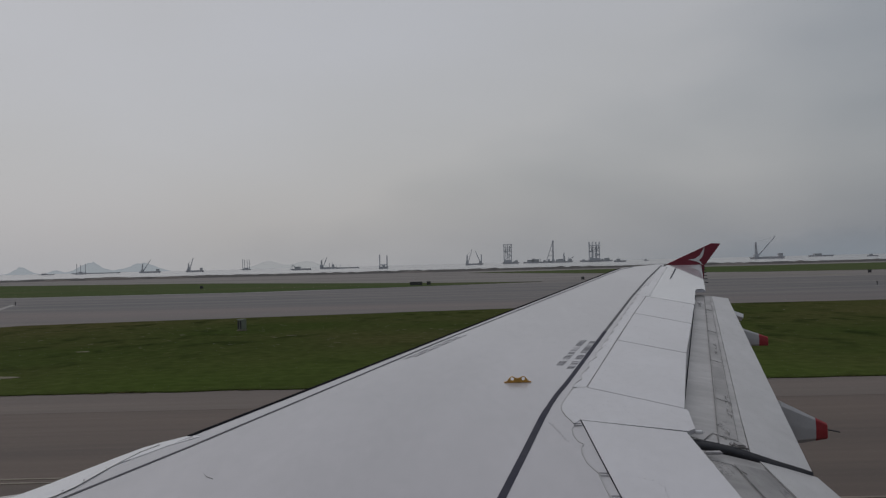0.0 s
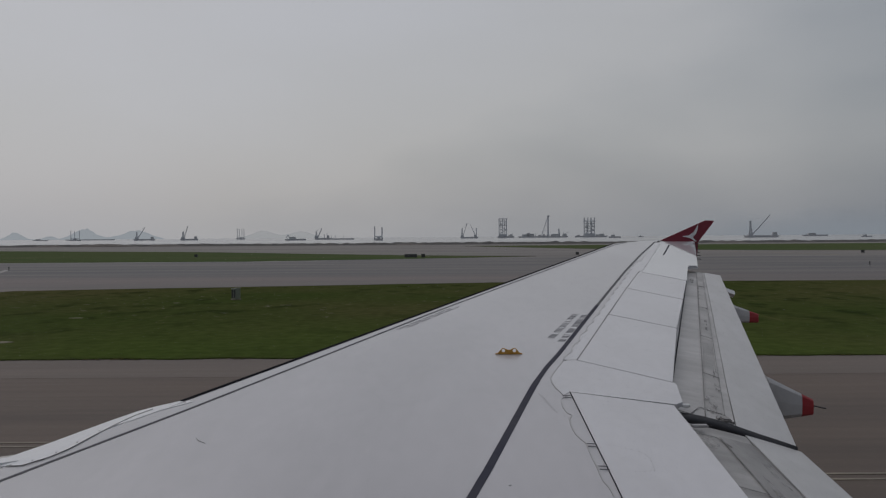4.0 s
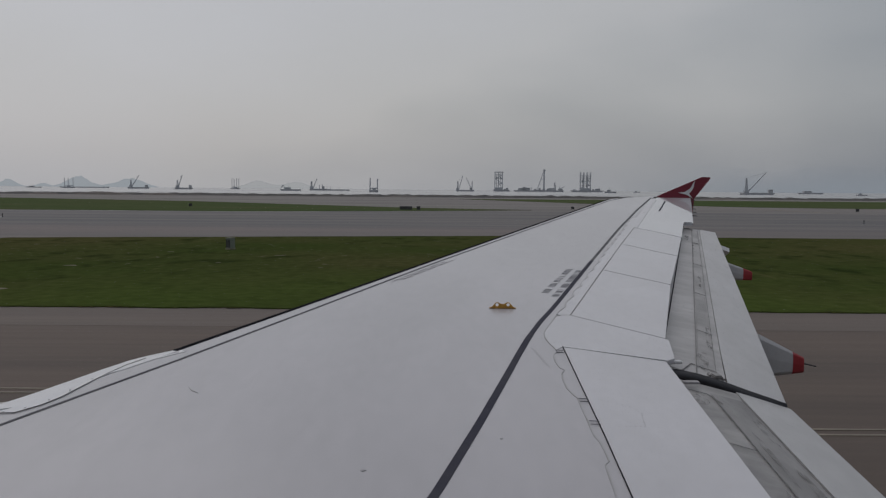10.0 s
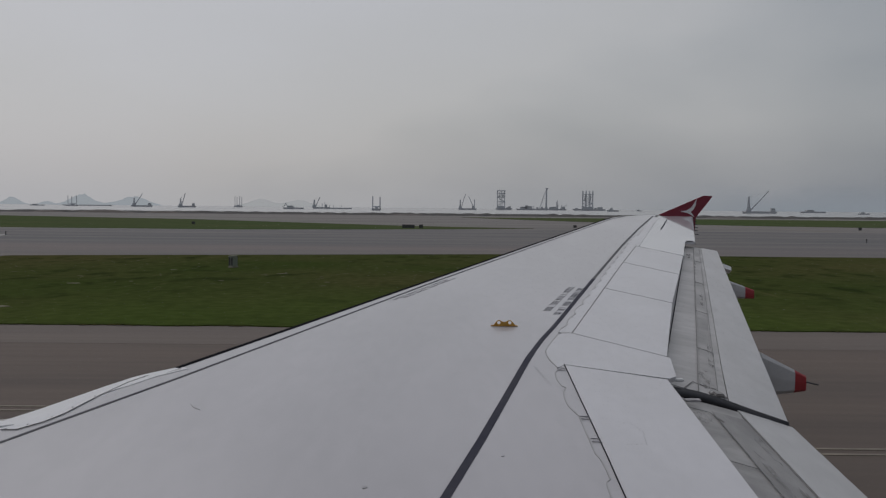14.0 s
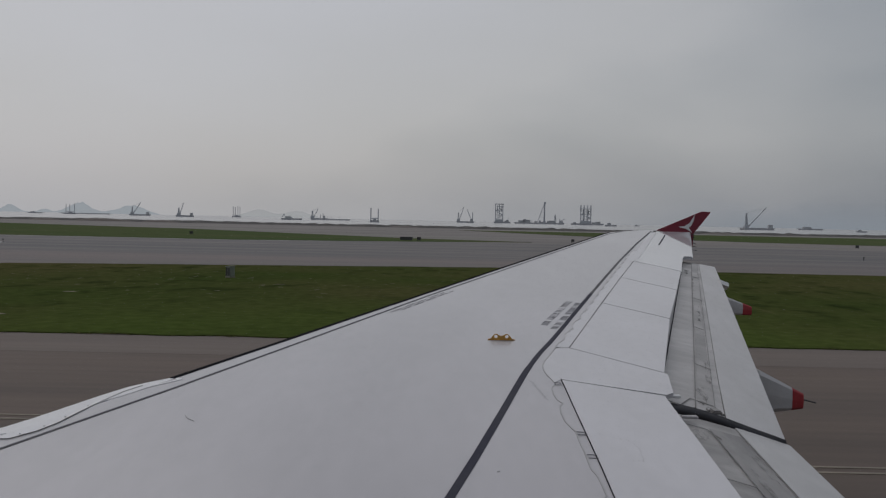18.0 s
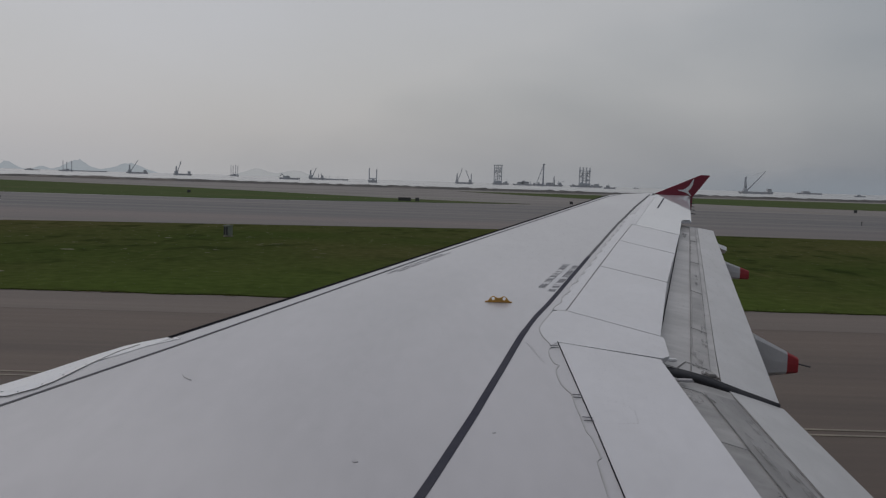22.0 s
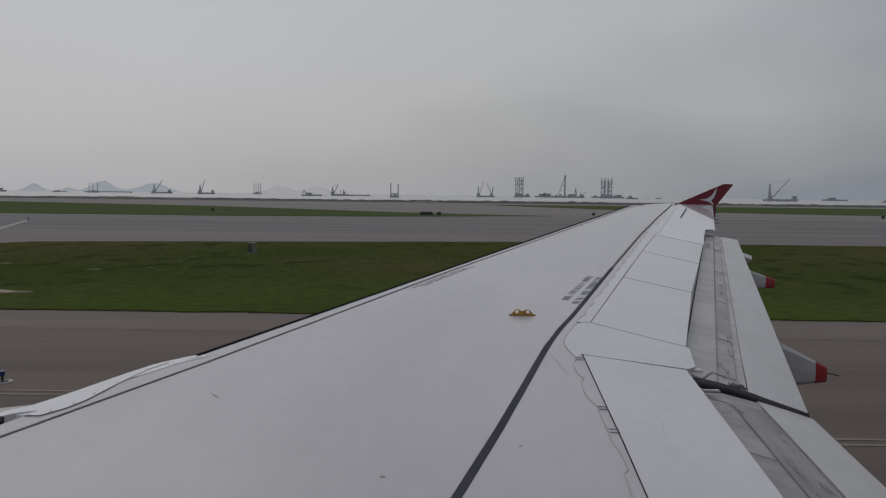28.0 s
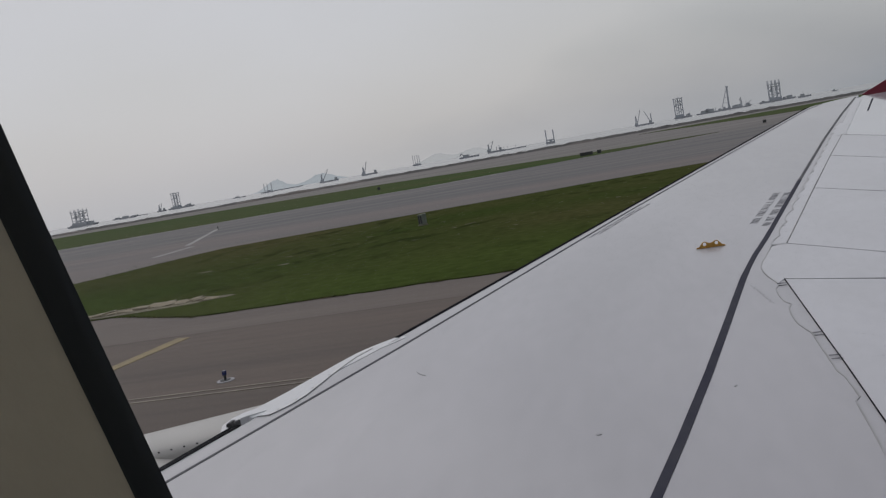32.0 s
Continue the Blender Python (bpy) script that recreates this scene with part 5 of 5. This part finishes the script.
def sign_box(x, y, w, h, label):
    s = thing("airfield_sign", label, "sign", "runway signs", (x, y, 0.03))
    part("panel", box(bmesh.new(), -w / 2, w / 2, -0.14, 0.14, 0.16, h, 0.02), BLACK, s)
    for lx in (-w * 0.38, w * 0.38):
        part("leg", beam(bmesh.new(), (lx, 0, 0), (lx, 0, 0.17), 0.06, 8), STEEL_DARK, s)
    part("face", box(bmesh.new(), -w / 2 + 0.05, w / 2 - 0.05, -0.15, -0.143, 0.22, h - 0.06, 0.002), BLACK, s, "plain dark sign face")
    return s


sign_box(-7.3, 174, 2.6, 0.85, "wide black airfield sign box on short legs")
sign_box(-4.7, 175, 0.8, 0.85, "narrow black airfield sign box on short legs")
for x in (-57, 30, 95):
    sign_box(x, 190, 0.7, 0.75, "small black airfield sign box on short legs")

cabinet = thing("field_cabinet", "pale green metal equipment cabinet with dark vents on the grass", "cabinet", at=(-15.3, 60.6, 0.07), turn=-24)
part("body", box(bmesh.new(), -0.20, 0.20, -0.28, 0.28, 0.08, 0.80, 0.03), BOX_PAINT, cabinet)
part("plinth", box(bmesh.new(), -0.23, 0.23, -0.31, 0.31, -0.02, 0.08, 0.01), CONCRETE, cabinet)
part("roof", box(bmesh.new(), -0.23, 0.23, -0.31, 0.31, 0.80, 0.84, 0.015), BOX_PAINT, cabinet)
for x in (-0.17, 0.02):
    d = part("door", box(bmesh.new(), x, x + 0.15, -0.296, -0.281, 0.14, 0.74, 0.004), BLACK, cabinet, "dark vent door")
part("side_vent", box(bmesh.new(), -0.218, -0.201, -0.2, 0.2, 0.16, 0.72, 0.004), BLACK, cabinet)


def edge_lamp(x, y):
    e = thing("taxiway_edge_lamp", "small dark blue taxiway edge lamp on a pale round base", "lamp", "taxiway edge lamps", (x, y, 0.02))
    b = bmesh.new()
    beam(b, (0, 0, 0), (0, 0, 0.02), 0.33, 20)
    part("base", b, FADED, e)
    part("inner_base", beam(bmesh.new(), (0, 0, 0.02), (0, 0, 0.035), 0.2, 18), BLACK, e)
    part("stem", beam(bmesh.new(), (0, 0, 0.03), (0, 0, 0.17), 0.05, 10), STEEL_DARK, e)
    part("lens", beam(bmesh.new(), (0, 0, 0.16), (0, 0, 0.27), 0.085, 12), LAMP_BLUE, e, "dark blue lamp lens")
    return e


edge_lamp(-10.9, 19.4)
for x in (-62, 60):
    rl = thing("runway_edge_lamp", "small dark runway edge lamp on a thin stem", "lamp", "runway edge lamps", (x, 118, 0.02))
    part("base", beam(bmesh.new(), (0, 0, 0), (0, 0, 0.04), 0.2, 14), FADED, rl)
    part("stem", beam(bmesh.new(), (0, 0, 0.03), (0, 0, 0.42), 0.07, 8), STEEL_DARK, rl)
    part("lens", beam(bmesh.new(), (0, 0, 0.42), (0, 0, 0.6), 0.12, 10), BLACK, rl)

# broken concrete and soil where the grass meets the shoulder
patch("bare_soil", -23.6, 36.1, 4.1, 1.05, 0.085, BARE, 2.2, "bare sandy soil at the edge of the grass", "soil")
slabs = random.Random(8)
for k in range(11):
    for row in range(2 if 1 < k < 9 else 1):
        x = -27.5 + 0.74 * k + slabs.uniform(-0.08, 0.08) + 0.3 * row
        y = 35.75 + 0.62 * row + 0.06 * k - 0.05 * abs(k - 5) + slabs.uniform(-0.1, 0.1)
        s = thing("concrete_slab", "broken tan concrete slab lying in soil", "slab", "broken slabs by the grass", (x, y, 0.085), slabs.uniform(-9, 9))
        b = bmesh.new()
        rim = []
        for px, py in ((-0.36, -0.29), (0.05, -0.32), (0.36, -0.27), (0.35, 0.27), (-0.02, 0.31), (-0.35, 0.26)):
            rim.append((px + slabs.uniform(-0.09, 0.07), py + slabs.uniform(-0.06, 0.06)))
        tall, tip, lean = slabs.uniform(0.04, 0.1), slabs.uniform(-0.12, 0.12), slabs.uniform(-0.05, 0.14)
        up = [b.verts.new((px, py, tall + tip * px + lean * py)) for px, py in rim]
        down = [b.verts.new((px * 1.05, py * 1.05, -0.04)) for px, py in rim]
        b.faces.new(up)
        for i in range(len(rim)):
            b.faces.new((down[i], down[(i + 1) % len(rim)], up[(i + 1) % len(rim)], up[i]))
        part("slab", b, TAN_SLAB, s)
for x, y, l in ((-17.3, 33.2, 0.9), (-14.0, 33.0, 0.7)):
    marking("pavement_crack", [(x, y), (x + l, y + 0.12), (x + l, y + 0.2), (x - 0.1, y + 0.1)], BLACK, "dark crack in the shoulder asphalt")


# ---- working vessels out at sea ----
SEA_Z = -1.5


def vessel(name, label, category, x, y, turn=0.0, group="working vessels at sea"):
    return thing(name, label, category, group, (x, y, SEA_Z), turn)


def hull_part(v, length, width, height, rake=0.06):
    b = bmesh.new()
    l, w = length / 2, width / 2
    secs = [(-l, 0.55), (-l * 0.92, 0.95), (l * 0.92, 0.95), (l, 0.55)]
    prev = None
    for x, f in secs:
        low = -0.6 if abs(x) < l else height * 0.35
        cur = [b.verts.new(p) for p in ((x, -w * f, low), (x, w * f, low), (x * (1 + rake * 0.2), w * max(f, 0.8), height), (x * (1 + rake * 0.2), -w * max(f, 0.8), height))]
        if prev:
            for j in range(4):
                b.faces.new((prev[j], cur[j], cur[(j + 1) % 4], prev[(j + 1) % 4]))
        else:
            b.faces.new(cur)
        prev = cur
    b.faces.new(prev[::-1])
    return part("hull", b, HULL, v, "hull in grey with painted haze")


def deckhouse(v, x, w, z0, h, depth=6):
    d = part("deckhouse", box(bmesh.new(), x - w / 2, x + w / 2, -depth / 2, depth / 2, z0, z0 + h, 0.15), HOUSE, v, "pale deckhouse")
    part("window_band", box(bmesh.new(), x - w * 0.4, x + w * 0.4, -depth / 2 - 0.08, -depth / 2 - 0.01, z0 + h * 0.6, z0 + h * 0.82), FAR_WINDOW, d, "dark window band")
    return d


def lattice(v, name, x0, z0, x1, z1, wide0, wide1, bar, n, depth=2.5):
    """A lattice boom or mast from (x0, z0) to (x1, z1)."""
    b = bmesh.new()
    d = Vector((x1 - x0, z1 - z0)).normalized()
    s = Vector((-d.y, d.x))
    last = None
    for k in range(n + 1):
        u = k / n
        c = Vector((x0 + (x1 - x0) * u, z0 + (z1 - z0) * u))
        w = (wide0 + (wide1 - wide0) * u) / 2
        cur = [Vector((c.x + s.x * w * i, depth * 0.5 * j * (1 - 0.5 * u), c.y + s.y * w * i)) for i, j in ((-1, -1), (1, -1), (1, 1), (-1, 1))]
        if last:
            for i in range(4):
                beam(b, last[i], cur[i], bar)
            beam(b, last[0], cur[1], bar * 0.7)
            beam(b, last[2], cur[3], bar * 0.7)
        beam(b, cur[0], cur[1], bar * 0.7)
        last = cur
    return part(name, b, RIG, v)


def drill_rig(label, x, y, length, tower, top, legs, poles):
    v = vessel("drilling_barge", label, "barge", x, y)
    hull_part(v, length, 24, 4.5)
    cx = -length * 0.18 if not poles else -length * 0.05
    frame_part = part("tower_base", box(bmesh.new(), cx - tower * 0.55, cx + tower * 0.55, -8, 8, 4.5, 10.5, 0.4), RIG, v)
    for i in range(legs):
        lx = cx - tower / 2 + tower * i / (legs - 1)
        for ly in (-6, 6):
            part("column", beam(bmesh.new(), (lx, ly, 8), (lx, ly, top + poles), 1.15), RIG, v)
    for z in (top * 0.42, top * 0.64, top * 0.84, top - 1.0):
        b = bmesh.new()
        for ly in (-6, 6):
            beam(b, (cx - tower / 2 - 1, ly, z), (cx + tower / 2 + 1, ly, z), 0.9)
        part("platform", b, RIG, v)
    b = bmesh.new()
    for ly in (-6, 6):
        beam(b, (cx - tower / 2, ly, 11), (cx + tower / 2, ly, top * 0.42), 0.7)
        beam(b, (cx + tower / 2, ly, top * 0.42), (cx - tower / 2, ly, top * 0.64), 0.7)
        beam(b, (cx - tower / 2, ly, top * 0.64), (cx + tower / 2, ly, top * 0.84), 0.7)
    part("bracing", b, RIG, v)
    part("top_deck", box(bmesh.new(), cx - tower / 2 - 2.2, cx + tower / 2 + 2.2, -7.5, 7.5, top - 2.0, top - 0.6, 0.2), RIG, v)
    for u in (-0.26, 0.26):
        part("shaft", beam(bmesh.new(), (cx + tower * u, 0, 6), (cx + tower * u, 0, top * 0.93), 1.1, 8), RIG, v, "thick mixing shaft")
        part("drive_head", box(bmesh.new(), cx + tower * u - 1.8, cx + tower * u + 1.8, -2, 2, top * 0.66, top * 0.75, 0.3), HULL, v)
    b = bmesh.new()
    for z in (top * 0.64, top * 0.84, top):
        for ly in (-7, 7):
            beam(b, (cx - tower / 2 - 2, ly, z + 1.1), (cx + tower / 2 + 2, ly, z + 1.1), 0.16)
    part("railing", b, RIG, v)
    deckhouse(v, length * 0.34, length * 0.16, 4.5, 5)
    deckhouse(v, length * 0.20, length * 0.07, 4.5, 3.2)
    part("deck_cargo", box(bmesh.new(), -length * 0.44, -length * 0.36, -4, 4, 4.5, 7.0, 0.2), HULL, v)
    part("deck_mast", beam(bmesh.new(), (length * 0.40, 0, 9), (length * 0.40, 0, 17), 0.35), RIG, v)
    return v


def crane_barge(label, x, y, length, mast_x, mast_h, boom=None, house_x=None, back=None, posts=()):
    v = vessel("crane_barge", label, "barge", x, y)
    hull_part(v, length, min(24, length * 0.4), 3.8)
    lattice(v, "mast", mast_x, 3.5, mast_x, mast_h, 3.4, 1.6, 0.75, 5)
    if back:
        b = bmesh.new()
        for ly in (-2, 2):
            beam(b, (mast_x + back, ly, 3.5), (mast_x, ly * 0.4, mast_h), 1.0)
        for u in (0.3, 0.55, 0.78):
            beam(b, (mast_x + back * (1 - u), 0, 3.5 + (mast_h - 3.5) * u), (mast_x, 0, 3.5 + (mast_h - 3.5) * u * 0.9), 0.8)
        part("back_leg", b, RIG, v)
    if boom:
        lattice(v, "boom", mast_x + boom[0], 5, boom[1], boom[2], 1.5, 0.7, 0.35, 7, 1.6)
        part("stay", beam(bmesh.new(), (mast_x, 0, mast_h), (boom[1], 0, boom[2]), 0.22), RIG, v)
    part("winch_house", box(bmesh.new(), mast_x - 3.5, mast_x + 3.5, -3.5, 3.5, 3.8, 8.5, 0.3), RIG, v)
    if house_x is not None:
        deckhouse(v, house_x, max(5, length * 0.13), 3.8, 5.5)
    for px, ph in posts:
        part("post", beam(bmesh.new(), (px, 0, 3.5), (px, 0, ph), 1.0), RIG, v)
    return v


def spud_barge(label, x, y, length, spuds, h):
    v = vessel("spud_barge", label, "barge", x, y)
    hull_part(v, length, length * 0.6, 3.4)
    for k in range(spuds):
        px = -length * 0.42 + length * 0.84 * k / (spuds - 1)
        part("spud", beam(bmesh.new(), (px, 1.5 * (-1) ** k, -0.5), (px, 1.5 * (-1) ** k, h * (1 - 0.06 * (k % 2))), 1.25), RIG, v)
    part("gantry", beam(bmesh.new(), (-length * 0.42, 0, 6.0), (length * 0.42, 0, 6.0), 1.2), RIG, v)
    part("winch_house", box(bmesh.new(), -length * 0.12, length * 0.2, -2, 2, 3.4, 5.6, 0.2), RIG, v)
    return v


def small_boat(label, x, y, length, h, mast=0.0):
    v = vessel("work_boat", label, "boat", x, y)
    hull_part(v, length, length * 0.28, h * 0.45)
    deckhouse(v, -length * 0.15, length * 0.3, h * 0.45, h * 0.5, length * 0.2)
    if mast:
        part("mast", beam(bmesh.new(), (-length * 0.1, 0, h), (-length * 0.1, 0, h + mast), 0.4), RIG, v)
    return v


drill_rig("grey soil-mixing barge with a tall framed tower", 164, 2270, 44, 20, 53, 3, 0)
drill_rig("wide grey soil-mixing barge with a four-column tower", 396, 2270, 86, 27, 45, 4, 9)
big = crane_barge("long crane barge with a tall raked mast", 266, 2275, 134, 14, 59, None, -48, -19, ((42, 24), (46, 18), (-20, 12), (56, 15)))
deckhouse(big, -30, 12, 3.8, 7)
deckhouse(big, 34, 16, 3.8, 6)
deckhouse(big, 60, 10, 3.8, 5)
lattice(big, "derrick", 43, 3.8, 44, 27, 3.6, 0.8, 0.5, 6)
lattice(big, "loading_arm", 52, 6, 70, 15, 1.4, 0.8, 0.45, 5, 1.6)
part("column", beam(bmesh.new(), (14.5, 0, 3.8), (14.5, 0, 58), 2.2, 8), RIG, big, "thick main mast column")
part("mast_head", box(bmesh.new(), 11.6, 17.4, -2.4, 2.4, 56, 60.5, 0.4), RIG, big)
for px, pw, ph in ((-10, 6, 4), (2, 5, 6), (24, 5, 5), (-40, 8, 9)):
    part("deck_cargo", box(bmesh.new(), px - pw / 2, px + pw / 2, -3, 3, 3.8, 3.8 + ph, 0.3), HULL, big)
tender = vessel("tender_barge", "low dark tender barge lying alongside the crane barge", "barge", 278, 2225)
hull_part(tender, 62, 12, 3.4)
part("deck_cargo", box(bmesh.new(), -20, -8, -3, 3, 3.4, 5.6, 0.3), HULL, tender)
part("deckhouse", box(bmesh.new(), 18, 25, -3, 3, 3.4, 7.5, 0.3), HOUSE, tender, "pale deckhouse")
crane_barge("crane barge with a high lattice boom and deckhouse", 549, 1450, 55, -19, 29, (3, 15, 39), 23, 3)
v = crane_barge("low barge with a crane at each end", 57, 2000, 43, -17, 24, (2, -5, 37), 14)
lattice(v, "boom", 15, 6, 3, 33, 1.5, 0.6, 0.4, 6, 1.6)
part("post", beam(bmesh.new(), (17, 0, 3.5), (17, 0, 25), 1.6), RIG, v)
spud_barge("small barge standing on two tall spuds", -102, 1265, 13.5, 2, 21.5)
spud_barge("barge with four slim spuds", -615, 2500, 25, 4, 33)
spud_barge("barge with three slim spuds", -980, 2200, 27, 3, 27)
crane_barge("crane barge with a raised boom", -585, 1900, 38, -14, 20, (2, -3, 32), 15)
crane_barge("crane barge with a raised boom", -760, 2100, 50, -19, 22, (2, 2, 33), 20)
crane_barge("crane barge with low flat pontoon astern", -264, 1800, 36, -15, 19, (3, -3, 25), 10, None, ((2, 12), (8, 14)))
v = vessel("pontoon", "low flat dark pontoon", "barge", -226, 1800)
hull_part(v, 56, 14, 2.6)
for px in (-20, -12, 6):
    part("post", beam(bmesh.new(), (px, 0, 2.5), (px, 0, 9), 0.7), RIG, v)
v = small_boat("dredging boat with a bent suction arm", -270, 1500, 36, 6.5, 3)
lattice(v, "boom", -10, 4, -14, 10, 1, 0.6, 0.4, 3, 1)
lattice(v, "boom", -14, 10, -17, 5, 0.6, 0.5, 0.4, 3, 1)
small_boat("small white work boat at sea", 345, 1700, 24, 7, 5)
small_boat("small low work boat at sea", 516, 2200, 16, 4, 2)
small_boat("small dark work boat", 706, 1400, 18, 4.2, 2)
small_boat("small work boat under the distant mountains", 930, 2100, 60, 8, 6)
small_boat("small work boat off the island", -1120, 2300, 40, 5, 3)
v = vessel("pontoon", "long low dark pontoon far out", "barge", -1110, 2600)
hull_part(v, 150, 16, 3)
drill_rig("soil-mixing barge with a narrow tower", -1255, 2200, 74, 18, 47, 3, 0)
crane_barge("small crane barge with short boom", -1325, 2210, 26, -6, 20, (2, 4, 24), 8)
small_boat("low work boat beside the barge", -1400, 2200, 60, 5, 6)
small_boat("low grey work boat at sea", -1480, 2230, 44, 6, 4)
drill_rig("large soil-mixing barge with a wide tower", -1225, 1700, 70, 34, 36, 4, 5)
small_boat("low work boat near the large barge", -1120, 1720, 40, 7, 5)
